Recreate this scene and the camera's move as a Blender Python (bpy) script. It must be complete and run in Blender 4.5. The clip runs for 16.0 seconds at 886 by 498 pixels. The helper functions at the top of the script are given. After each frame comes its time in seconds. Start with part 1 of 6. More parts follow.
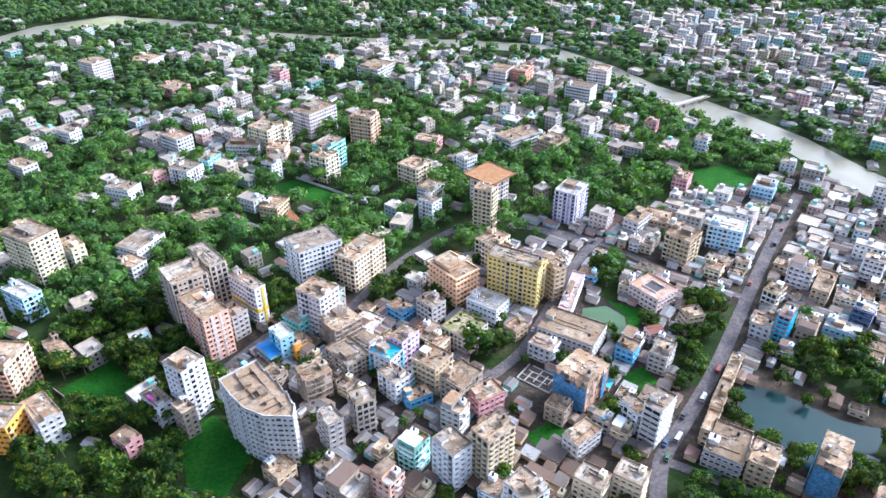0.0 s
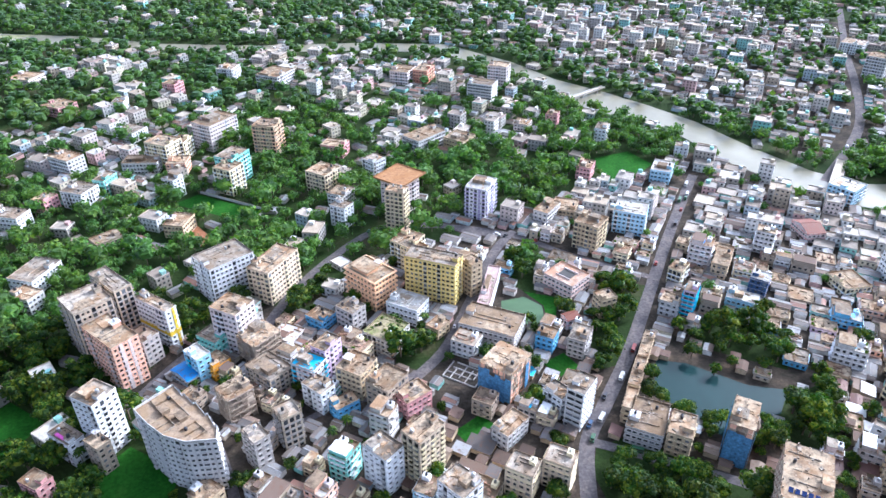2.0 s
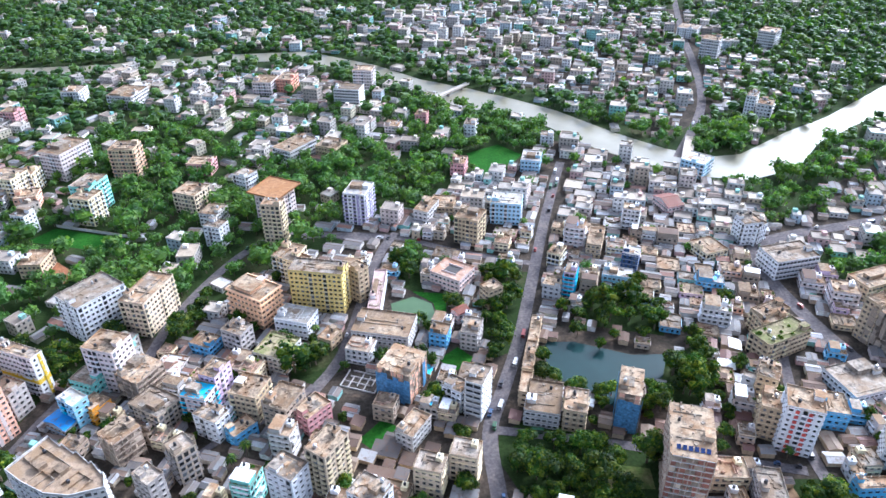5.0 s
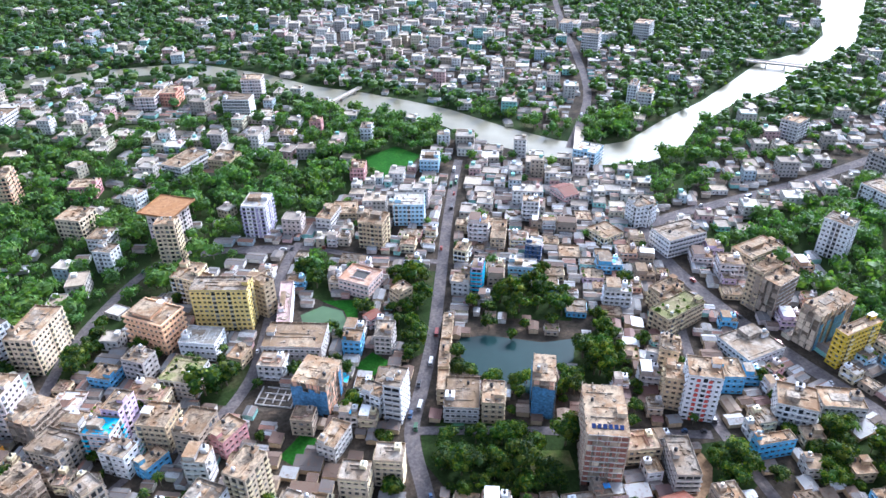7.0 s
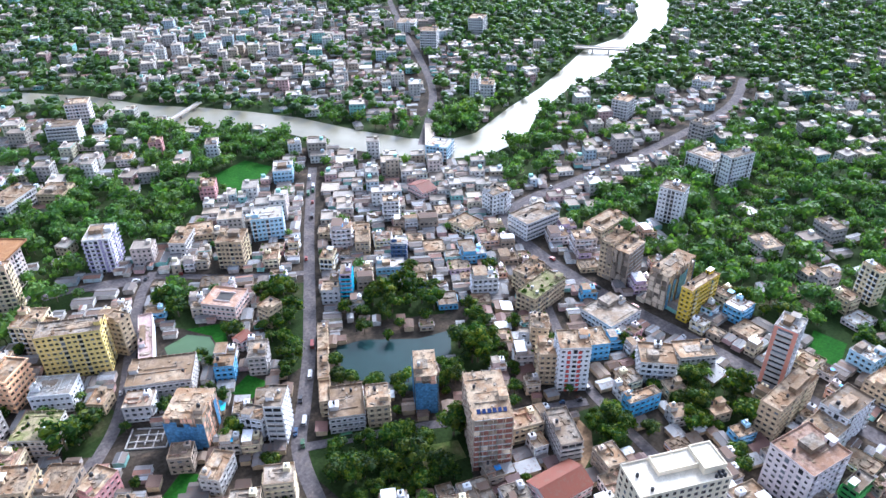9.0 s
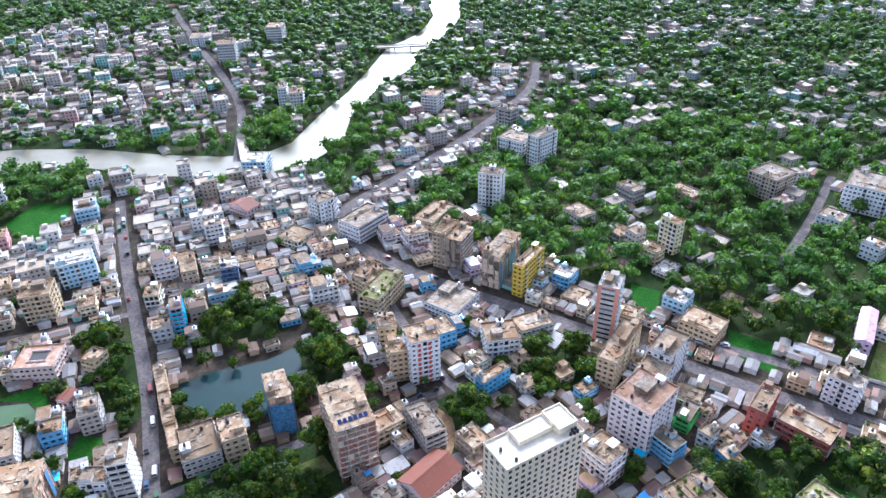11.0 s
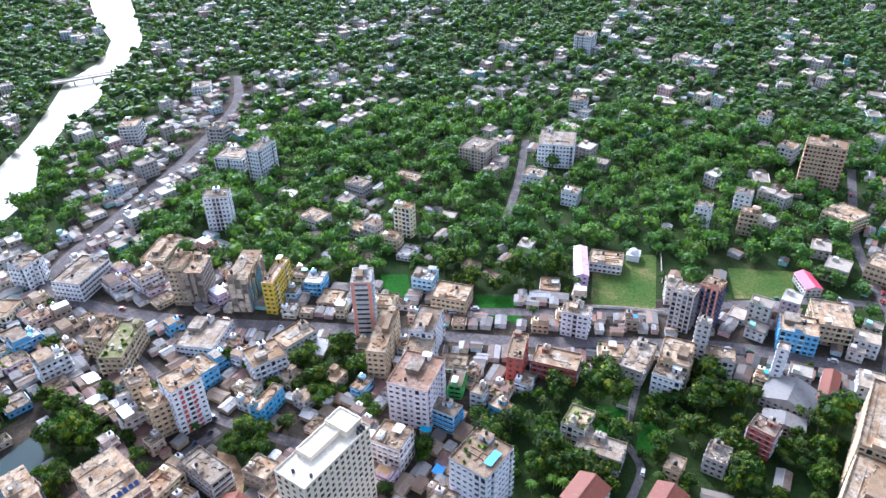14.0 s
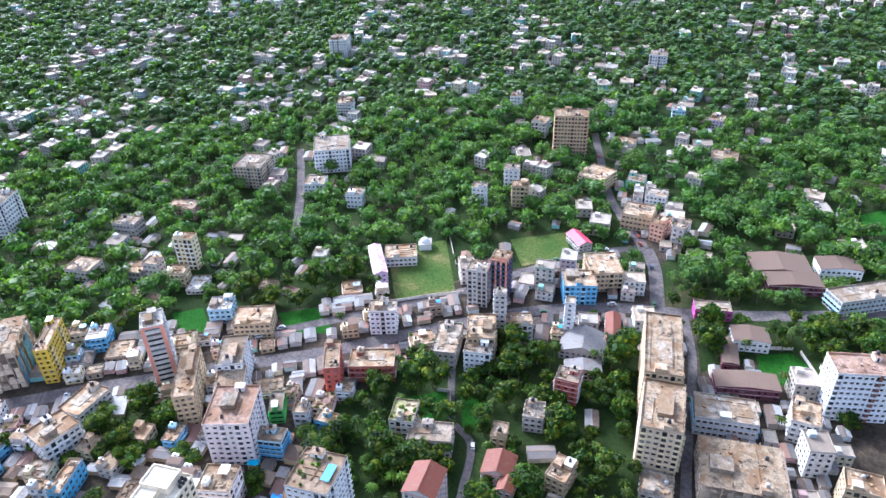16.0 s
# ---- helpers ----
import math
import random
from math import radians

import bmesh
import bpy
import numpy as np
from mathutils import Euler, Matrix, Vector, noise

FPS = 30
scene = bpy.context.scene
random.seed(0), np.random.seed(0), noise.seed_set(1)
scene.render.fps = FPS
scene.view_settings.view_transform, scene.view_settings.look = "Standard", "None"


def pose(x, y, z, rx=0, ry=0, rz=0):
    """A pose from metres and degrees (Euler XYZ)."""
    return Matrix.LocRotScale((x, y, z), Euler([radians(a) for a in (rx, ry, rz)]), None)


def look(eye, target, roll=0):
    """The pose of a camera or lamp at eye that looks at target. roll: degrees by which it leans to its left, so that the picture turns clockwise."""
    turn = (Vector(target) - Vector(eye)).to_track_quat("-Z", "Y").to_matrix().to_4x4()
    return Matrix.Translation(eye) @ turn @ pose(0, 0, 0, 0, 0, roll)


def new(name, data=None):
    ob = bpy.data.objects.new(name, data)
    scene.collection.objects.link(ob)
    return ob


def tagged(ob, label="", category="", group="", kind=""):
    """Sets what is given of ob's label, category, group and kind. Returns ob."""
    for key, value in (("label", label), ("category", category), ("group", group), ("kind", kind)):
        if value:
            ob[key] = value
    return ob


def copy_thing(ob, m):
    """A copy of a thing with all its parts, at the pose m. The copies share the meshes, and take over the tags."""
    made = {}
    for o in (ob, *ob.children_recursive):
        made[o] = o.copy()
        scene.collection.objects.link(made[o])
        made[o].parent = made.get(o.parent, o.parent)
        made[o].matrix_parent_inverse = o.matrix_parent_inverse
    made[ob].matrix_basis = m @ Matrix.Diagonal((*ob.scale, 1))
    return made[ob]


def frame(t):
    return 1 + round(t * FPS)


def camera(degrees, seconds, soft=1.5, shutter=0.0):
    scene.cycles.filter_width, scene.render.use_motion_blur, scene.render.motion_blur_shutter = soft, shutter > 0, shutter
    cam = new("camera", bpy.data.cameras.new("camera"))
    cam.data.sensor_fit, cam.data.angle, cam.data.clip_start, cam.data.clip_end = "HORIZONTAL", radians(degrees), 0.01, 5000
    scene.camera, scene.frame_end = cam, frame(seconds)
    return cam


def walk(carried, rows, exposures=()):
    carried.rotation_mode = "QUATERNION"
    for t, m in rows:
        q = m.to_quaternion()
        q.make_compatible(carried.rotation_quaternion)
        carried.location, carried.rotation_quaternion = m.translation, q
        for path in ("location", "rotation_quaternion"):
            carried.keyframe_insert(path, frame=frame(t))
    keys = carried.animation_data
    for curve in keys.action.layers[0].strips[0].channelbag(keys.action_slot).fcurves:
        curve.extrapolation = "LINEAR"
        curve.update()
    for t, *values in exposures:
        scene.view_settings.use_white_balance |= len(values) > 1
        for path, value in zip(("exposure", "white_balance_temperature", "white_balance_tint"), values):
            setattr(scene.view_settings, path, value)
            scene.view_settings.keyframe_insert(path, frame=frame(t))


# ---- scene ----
cam = camera(64.91, 16.0)
PATH = [
    (0, pose(0, 0, 240, 57.51, 0.17, -0.70)),
    (0.5, pose(0, 0, 240, 57.54, 0.18, -3.28)),
    (1, pose(0, 0, 240, 57.57, 0.24, -5.20)),
    (1.5, pose(0, 0, 240, 57.59, 0.25, -7.14)),
    (2, pose(0, 0, 240, 57.61, 0.29, -8.98)),
    (2.5, pose(0, 0, 240, 57.62, 0.30, -10.89)),
    (3, pose(0, 0, 240, 57.65, 0.34, -12.87)),
    (3.5, pose(0, 0, 240, 57.68, 0.33, -14.81)),
    (4, pose(0, 0, 240, 57.72, 0.34, -16.71)),
    (6.5, pose(0, 0, 240, 57.86, 0.46, -26.63)),
    (7, pose(0, 0, 240, 57.90, 0.40, -29.36)),
    (7.5, pose(0, 0, 240, 57.92, 0.46, -32.28)),
    (8, pose(0, 0, 240, 57.95, 0.52, -35.21)),
    (8.5, pose(0, 0, 240, 57.95, 0.53, -38.49)),
    (9, pose(0, 0, 240, 57.94, 0.59, -42.45)),
    (11.5, pose(0, 0, 240, 57.92, 1.10, -62.66)),
    (12, pose(0, 0, 240, 57.90, 1.10, -66.63)),
    (12.5, pose(0, 0, 240, 57.90, 1.18, -70.64)),
    (13, pose(0, 0, 240, 57.91, 1.19, -74.61)),
    (13.5, pose(0, 0, 240, 57.89, 1.23, -78.59)),
    (14, pose(0, 0, 240, 57.89, 1.24, -83.25)),
    (14.5, pose(0, 0, 240, 57.87, 1.31, -88.19)),
    (15, pose(0, 0, 240, 57.84, 1.37, -93.15)),
    (15.5, pose(0, 0, 240, 57.83, 1.48, -98.18)),
    (16, pose(0, 0, 240, 57.81, 1.55, -103.17)),
]
walk(cam, PATH, [(0, 1.19, 4960, 12.5), (9, 1.10, 4960, 13), (14, 1.16, 4960, 14), (16, 1.30, 4960, 14)])

# ---- world, sun, exposure ----
SUN_AZ, SUN_EL = 64.0, 33.0          # degrees clockwise from +y, and above the horizon
world = bpy.data.worlds.new("sky")
scene.world = world
world.use_nodes = True
wn, wl = world.node_tree.nodes, world.node_tree.links
sky = wn.new("ShaderNodeTexSky")
sky.sky_type, sky.sun_disc = "NISHITA", False
sky.sun_elevation, sky.sun_rotation = radians(SUN_EL), radians(SUN_AZ)
sky.altitude, sky.air_density, sky.dust_density, sky.ozone_density = 50, 1.1, 7.0, 1.0
wn["Background"].inputs["Strength"].default_value = 0.15
pale = wn.new("ShaderNodeHueSaturation")        # a hazy sky is paler than a clear one
pale.inputs["Saturation"].default_value = 0.36
wl.new(sky.outputs["Color"], pale.inputs["Color"])
wl.new(pale.outputs["Color"], wn["Background"].inputs["Color"])
sun = new("sun", bpy.data.lights.new("sun", "SUN"))
sun.data.energy, sun.data.angle, sun.data.color = 1.7, radians(8.0), (1.0, 0.86, 0.68)
sun.matrix_world = look((0, 0, 0), (-math.sin(radians(SUN_AZ)) * math.cos(radians(SUN_EL)),
                                    -math.cos(radians(SUN_AZ)) * math.cos(radians(SUN_EL)), -math.sin(radians(SUN_EL))))


# ---- materials ----
def tree_of(name):
    m = bpy.data.materials.new(name)
    m.use_nodes = True
    n, l = m.node_tree.nodes, m.node_tree.links
    return m, n, l, n["Principled BSDF"]


def ramp(n, stops):
    r = n.new("ShaderNodeValToRGB")
    e = r.color_ramp.elements
    while len(e) < len(stops):
        e.new(0.5)
    for k, (p, c) in zip(e, stops):
        k.position, k.color = p, (*c, 1)
    return r


def mixer(n, l, kind, fac, a, b):
    m = n.new("ShaderNodeMix")
    m.data_type, m.blend_type = "RGBA", kind
    for sock, v in ((m.inputs["Factor"], fac), (m.inputs["A"], a), (m.inputs["B"], b)):
        if isinstance(v, (int, float)):
            sock.default_value = v
        elif isinstance(v, tuple):
            sock.default_value = (*v, 1)
        else:
            l.new(v, sock)
    return m.outputs["Result"]


def noise_of(n, l, scale, detail=4.0, stretch=None, rough=0.6):
    t = n.new("ShaderNodeTexNoise")
    t.inputs["Scale"].default_value, t.inputs["Detail"].default_value, t.inputs["Roughness"].default_value = scale, detail, rough
    g = n.new("ShaderNodeNewGeometry")
    src = g.outputs["Position"]
    if stretch:
        mp = n.new("ShaderNodeMapping")
        mp.inputs["Scale"].default_value = stretch
        l.new(src, mp.inputs["Vector"])
        src = mp.outputs["Vector"]
    l.new(src, t.inputs["Vector"])
    return t.outputs["Fac"]


def span(n, l, value, a, b, lo=0.0, hi=1.0):
    r = n.new("ShaderNodeMapRange")
    for k, v in zip(("From Min", "From Max", "To Min", "To Max"), (a, b, lo, hi)):
        r.inputs[k].default_value = v
    l.new(value, r.inputs["Value"])
    return r.outputs["Result"]


def bump(n, l, b, height, strength, dist):
    k = n.new("ShaderNodeBump")
    k.inputs["Strength"].default_value, k.inputs["Distance"].default_value = strength, dist
    l.new(height, k.inputs["Height"])
    l.new(k.outputs["Normal"], b.inputs["Normal"])


def own_random(n):
    return n.new("ShaderNodeObjectInfo").outputs["Random"]


def paint(name, col, dirt=0.50, rough=0.75, vary=0.10):
    """Weathered paint on plaster: rain streaks, mould patches, each wall a little lighter or darker."""
    m, n, l, b = tree_of(name)
    c = mixer(n, l, "MULTIPLY", 1.0, col, span(n, l, own_random(n), 0, 1, 1 - vary, 1 + vary))
    streak = span(n, l, noise_of(n, l, 1.0, 5, (0.9, 0.9, 0.12)), 0.50, 0.72)
    patch = span(n, l, noise_of(n, l, 0.22, 5), 0.50, 0.70)
    grime = tuple(0.30 * v + 0.05 for v in col)
    c = mixer(n, l, "MIX", span(n, l, streak, 0, 1, 0, dirt), c, grime)
    c = mixer(n, l, "MIX", span(n, l, patch, 0, 1, 0, dirt * 0.6), c, tuple(0.55 * v + 0.03 for v in col))
    l.new(c, b.inputs["Base Color"])
    b.inputs["Roughness"].default_value, b.inputs["Specular IOR Level"].default_value = rough, 0.25
    bump(n, l, b, noise_of(n, l, 3.0, 3), 0.25, 0.05)
    return m


def slab(name, light, dark, rust, scale=0.35):
    """Bare roof concrete: pale screed, dark damp stains, brown silt, each roof of its own tone."""
    m, n, l, b = tree_of(name)
    a = ramp(n, [(0.36, dark), (0.46, tuple((x + y) / 2 for x, y in zip(dark, light))), (0.56, light)])
    l.new(noise_of(n, l, scale, 8, rough=0.72), a.inputs["Fac"])
    silt = span(n, l, noise_of(n, l, scale * 0.4, 5), 0.44, 0.60, 0, 0.85)
    c = mixer(n, l, "MIX", silt, a.outputs["Color"], rust)
    tone = span(n, l, own_random(n), 0, 1, 0.62, 1.15)
    c = mixer(n, l, "MULTIPLY", 1.0, c, tone)
    fine = span(n, l, noise_of(n, l, 2.6, 3), 0.35, 0.65, 0.78, 1.12)
    c = mixer(n, l, "MULTIPLY", 1.0, c, fine)
    l.new(c, b.inputs["Base Color"])
    b.inputs["Roughness"].default_value, b.inputs["Specular IOR Level"].default_value = 0.9, 0.15
    bump(n, l, b, noise_of(n, l, 2.0, 4), 0.4, 0.08)
    return m


def tin(name, cols, rough=0.42, metal=0.35):
    """Corrugated sheet: ribs as relief, rust in patches, each roof of another age."""
    m, n, l, b = tree_of(name)
    r = ramp(n, [(i / max(1, len(cols) - 1), c) for i, c in enumerate(cols)])
    r.color_ramp.interpolation = "CONSTANT" if len(cols) > 2 else "LINEAR"
    l.new(own_random(n), r.inputs["Fac"])
    rust = span(n, l, noise_of(n, l, 0.5, 6), 0.52, 0.68, 0, 0.7)
    c = mixer(n, l, "MIX", rust, r.outputs["Color"], (0.16, 0.085, 0.05))
    l.new(c, b.inputs["Base Color"])
    b.inputs["Roughness"].default_value, b.inputs["Metallic"].default_value = rough, metal
    bump(n, l, b, noise_of(n, l, 1.2, 2), 0.3, 0.06)
    return m


def leaves(name, lo, mid, hi, haze_sheen=0.05):
    """Leaves: two-sided, a little glossy, each clump and each crown of another green."""
    m, n, l, b = tree_of(name)
    g = n.new("ShaderNodeNewGeometry")
    r = ramp(n, [(0.0, lo), (0.55, mid), (1.0, hi)])
    l.new(g.outputs["Random Per Island"], r.inputs["Fac"])
    c = mixer(n, l, "MULTIPLY", 1.0, r.outputs["Color"], span(n, l, own_random(n), 0, 1, 0.65, 1.35))
    each = span(n, l, noise_of(n, l, 0.11, 2), 0.32, 0.68, 0.55, 1.5)
    c = mixer(n, l, "MULTIPLY", 1.0, c, each)
    big = span(n, l, noise_of(n, l, 0.035, 3), 0.35, 0.65, 0.0, 1.0)
    c2 = mixer(n, l, "MULTIPLY", 1.0, c, (1.5, 1.12, 0.6))
    c = mixer(n, l, "MIX", span(n, l, big, 0, 1, 0.0, 0.75), c, c2)
    l.new(c, b.inputs["Base Color"])
    b.inputs["Roughness"].default_value, b.inputs["Specular IOR Level"].default_value = 0.6, 0.2
    # bluish-white sheen lifts the foliage in place of aerial haze
    b.inputs["Sheen Weight"].default_value, b.inputs["Sheen Roughness"].default_value = haze_sheen, 0.5
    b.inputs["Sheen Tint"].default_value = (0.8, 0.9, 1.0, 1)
    tr = n.new("ShaderNodeBsdfTranslucent")
    l.new(mixer(n, l, "MULTIPLY", 1.0, c, (1.5, 1.6, 0.7)), tr.inputs["Color"])
    mx = n.new("ShaderNodeMixShader")
    mx.inputs["Fac"].default_value = 0.36
    l.new(b.outputs["BSDF"], mx.inputs[1]), l.new(tr.outputs["BSDF"], mx.inputs[2])
    l.new(mx.outputs["Shader"], n["Material Output"].inputs["Surface"])
    return m


def flat(name, col, rough=0.6, metal=0.0, grain=0.25):
    m, n, l, b = tree_of(name)
    c = mixer(n, l, "MULTIPLY", 1.0, col, span(n, l, noise_of(n, l, 0.8, 5), 0.3, 0.7, 1 - grain, 1 + grain))
    l.new(c, b.inputs["Base Color"])
    b.inputs["Roughness"].default_value, b.inputs["Metallic"].default_value = rough, metal
    return m


def soil(name, stops, scale, fine=0.6):
    m, n, l, b = tree_of(name)
    r = ramp(n, stops)
    l.new(noise_of(n, l, scale, 9, rough=0.65), r.inputs["Fac"])
    c = mixer(n, l, "MULTIPLY", 1.0, r.outputs["Color"], span(n, l, noise_of(n, l, fine, 4), 0.3, 0.7, 0.65, 1.3))
    l.new(c, b.inputs["Base Color"])
    b.inputs["Roughness"].default_value, b.inputs["Specular IOR Level"].default_value = 0.95, 0.08
    bump(n, l, b, noise_of(n, l, fine, 4), 0.5, 0.3)
    return m


def water(name, col, wave, rough, spec=0.5):
    m, n, l, b = tree_of(name)
    c = mixer(n, l, "MULTIPLY", 1.0, col, span(n, l, noise_of(n, l, 0.02, 4), 0.3, 0.7, 0.75, 1.25))
    l.new(c, b.inputs["Base Color"])
    b.inputs["Roughness"].default_value, b.inputs["IOR"].default_value = rough, 1.33
    b.inputs["Specular IOR Level"].default_value = spec
    bump(n, l, b, noise_of(n, l, 0.35, 3), wave, 0.05)
    return m


COLOURS = dict(
    white=(0.84, 0.84, 0.85), whitegrey=(0.62, 0.60, 0.58), cream=(0.80, 0.69, 0.44), beige=(0.66, 0.54, 0.40),
    tan=(0.56, 0.43, 0.28), peach=(0.86, 0.50, 0.34), pink=(0.70, 0.36, 0.36), pinkwhite=(0.70, 0.60, 0.57),
    grey=(0.46, 0.42, 0.39), brown=(0.33, 0.26, 0.20), concrete=(0.43, 0.35, 0.27), blue=(0.16, 0.45, 0.74),
    skyblue=(0.44, 0.68, 0.84), teal=(0.26, 0.66, 0.58), orange=(0.86, 0.40, 0.03), yellow=(0.80, 0.62, 0.20),
    gold=(0.74, 0.52, 0.03), lilac=(0.68, 0.53, 0.72), violet=(0.45, 0.40, 0.62), magenta=(0.60, 0.10, 0.40), red=(0.62, 0.10, 0.08),
    brick=(0.48, 0.12, 0.09), creamwhite=(0.88, 0.77, 0.58), green=(0.16, 0.55, 0.14), navy=(0.05, 0.09, 0.20), cyan=(0.06, 0.55, 0.80), apricot=(0.92, 0.58, 0.34), coral=(0.80, 0.36, 0.26), rosewhite=(0.80, 0.74, 0.74), maroon=(0.17, 0.045, 0.075), rustbrown=(0.30, 0.13, 0.09), dark=(0.07, 0.065, 0.06))
CLEAN = dict(white=0.28, creamwhite=0.2, rosewhite=0.25, yellow=0.3, gold=0.25, peach=0.3, orange=0.25, coral=0.25, apricot=0.22, cream=0.38, pinkwhite=0.4, skyblue=0.38, green=0.3, red=0.3)
PAINT = {k: paint("paint_" + k, v, CLEAN.get(k, 0.5)) for k, v in COLOURS.items()}
ROOF = dict(
    tan=slab("roof_tan", (0.56, 0.43, 0.29), (0.14, 0.11, 0.085), (0.32, 0.19, 0.10)),
    grey=slab("roof_grey", (0.48, 0.41, 0.33), (0.12, 0.105, 0.09), (0.28, 0.20, 0.13)),
    white=slab("roof_white", (0.74, 0.72, 0.68), (0.38, 0.36, 0.33), (0.52, 0.45, 0.36)),
    cream=slab("roof_cream", (0.86, 0.79, 0.66), (0.62, 0.55, 0.44), (0.76, 0.67, 0.52)),
    brown=slab("roof_brown", (0.38, 0.28, 0.19), (0.15, 0.11, 0.08), (0.28, 0.19, 0.11)),
    green=slab("roof_moss", (0.44, 0.36, 0.22), (0.15, 0.14, 0.07), (0.24, 0.25, 0.09)),
    palepink=slab("roof_pale_pink", (0.86, 0.66, 0.62), (0.62, 0.44, 0.40), (0.78, 0.56, 0.50)),
    rustplank=slab("roof_planks", (0.66, 0.36, 0.17), (0.34, 0.17, 0.08), (0.52, 0.26, 0.11)),
    pink=slab("roof_terracotta", (0.60, 0.42, 0.32), (0.20, 0.12, 0.09), (0.44, 0.25, 0.15)))
TIN = tin("tin_mixed", [(0.17, 0.155, 0.15), (0.11, 0.09, 0.08), (0.36, 0.35, 0.34), (0.14, 0.08, 0.055), (0.23, 0.17, 0.12), (0.17, 0.11, 0.075), (0.21, 0.20, 0.195), (0.09, 0.08, 0.075)], 0.72, 0.05)
TIN_RED = tin("tin_red", [(0.10, 0.055, 0.05), (0.17, 0.08, 0.06)], 0.65, 0.05)
TILE_RED = tin("tile_red", [(0.15, 0.034, 0.016), (0.19, 0.050, 0.024)], 0.7, 0.0)
TIN_BLUE = tin("tin_blue", [(0.03, 0.22, 0.60), (0.05, 0.30, 0.70)], 0.5, 0.1)
TIN_CYAN = tin("tin_cyan", [(0.04, 0.45, 0.75), (0.06, 0.55, 0.80)], 0.5, 0.0)
TIN_WHITE = tin("tin_white", [(0.70, 0.71, 0.73), (0.78, 0.78, 0.78)], 0.55, 0.0)
TIN_BROWN = tin("tin_brown", [(0.12, 0.08, 0.058), (0.17, 0.115, 0.085)], 0.9, 0.0)
TIN_LILAC = tin("tin_lilac", [(0.58, 0.36, 0.48), (0.66, 0.44, 0.56)], 0.6, 0.0)
TIN_PINK = tin("tin_pink", [(0.66, 0.05, 0.12), (0.70, 0.08, 0.16)], 0.5, 0.0)


def panes(name):
    """Window panes: some dark, some with pale curtains or grilles behind."""
    m, n, l, b = tree_of(name)
    g = n.new("ShaderNodeNewGeometry")
    add = n.new("ShaderNodeMath")
    add.operation = "ADD"
    l.new(g.outputs["Random Per Island"], add.inputs[0])
    l.new(own_random(n), add.inputs[1])
    frac = n.new("ShaderNodeMath")
    frac.operation = "FRACT"
    l.new(add.outputs["Value"], frac.inputs[0])
    r = ramp(n, [(0.0, (0.02, 0.022, 0.026)), (0.45, (0.05, 0.055, 0.06)), (0.7, (0.10, 0.095, 0.085)), (0.88, (0.18, 0.19, 0.21))])
    r.color_ramp.interpolation = "CONSTANT"
    l.new(frac.outputs["Value"], r.inputs["Fac"])
    l.new(r.outputs["Color"], b.inputs["Base Color"])
    b.inputs["Roughness"].default_value = 0.2
    return m


GLASS = panes("window_glass")
PLASTIC = flat("tank_plastic", (0.03, 0.03, 0.035), 0.45)
STEEL = flat("tank_steel", (0.55, 0.56, 0.58), 0.35, 0.7)
NET = flat("scaffold_net", (0.10, 0.24, 0.42), 0.8, 0.0, 0.6)
PANEL = flat("solar_glass", (0.02, 0.04, 0.14), 0.12)
BARK = flat("bark", (0.16, 0.12, 0.08), 0.9, 0.0, 0.5)
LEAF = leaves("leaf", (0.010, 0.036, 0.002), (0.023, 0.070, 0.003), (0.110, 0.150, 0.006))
# far copy of LEAF: haze put into paler greens and a stronger sheen
LEAF_FAR = leaves("leaf_wood_hazed", (0.030, 0.080, 0.012), (0.048, 0.114, 0.018), (0.084, 0.155, 0.026), 0.2)
PALM = leaves("palm_leaf", (0.030, 0.085, 0.005), (0.055, 0.130, 0.008), (0.11, 0.19, 0.015))
ASPHALT = soil("asphalt", [(0.3, (0.09, 0.08, 0.085)), (0.5, (0.13, 0.115, 0.115)), (0.7, (0.20, 0.165, 0.15))], 0.12)
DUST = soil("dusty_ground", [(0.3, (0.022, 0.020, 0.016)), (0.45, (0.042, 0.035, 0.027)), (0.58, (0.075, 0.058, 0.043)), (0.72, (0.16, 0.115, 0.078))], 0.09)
EARTH = soil("green_ground", [(0.3, (0.012, 0.026, 0.006)), (0.55, (0.030, 0.048, 0.013)), (0.75, (0.10, 0.08, 0.045))], 0.02)
GRASS = soil("grass", [(0.3, (0.014, 0.070, 0.006)), (0.6, (0.028, 0.11, 0.010)), (0.8, (0.06, 0.13, 0.02))], 0.05)
GRASS_DRY = soil("worn_grass", [(0.35, (0.045, 0.095, 0.018)), (0.55, (0.085, 0.115, 0.028)), (0.70, (0.24, 0.18, 0.09))], 0.035)
CLAY = soil("clay_ground", [(0.3, (0.25, 0.10, 0.05)), (0.7, (0.36, 0.17, 0.09))], 0.08)
YARD = soil("yard_ground", [(0.3, (0.16, 0.10, 0.055)), (0.7, (0.30, 0.20, 0.12))], 0.08)
MUD = soil("mud_ground", [(0.3, (0.05, 0.042, 0.034)), (0.7, (0.13, 0.105, 0.08))], 0.12)
SAND = soil("sand", [(0.3, (0.18, 0.20, 0.08)), (0.7, (0.42, 0.40, 0.26))], 0.02)
RIVER = water("river_water", (0.22, 0.20, 0.14), 0.35, 0.30)
POND = water("pond_water", (0.018, 0.040, 0.040), 0.10, 0.10, 0.25)
ALGAE = water("algae_water", (0.09, 0.15, 0.07), 0.10, 0.12)
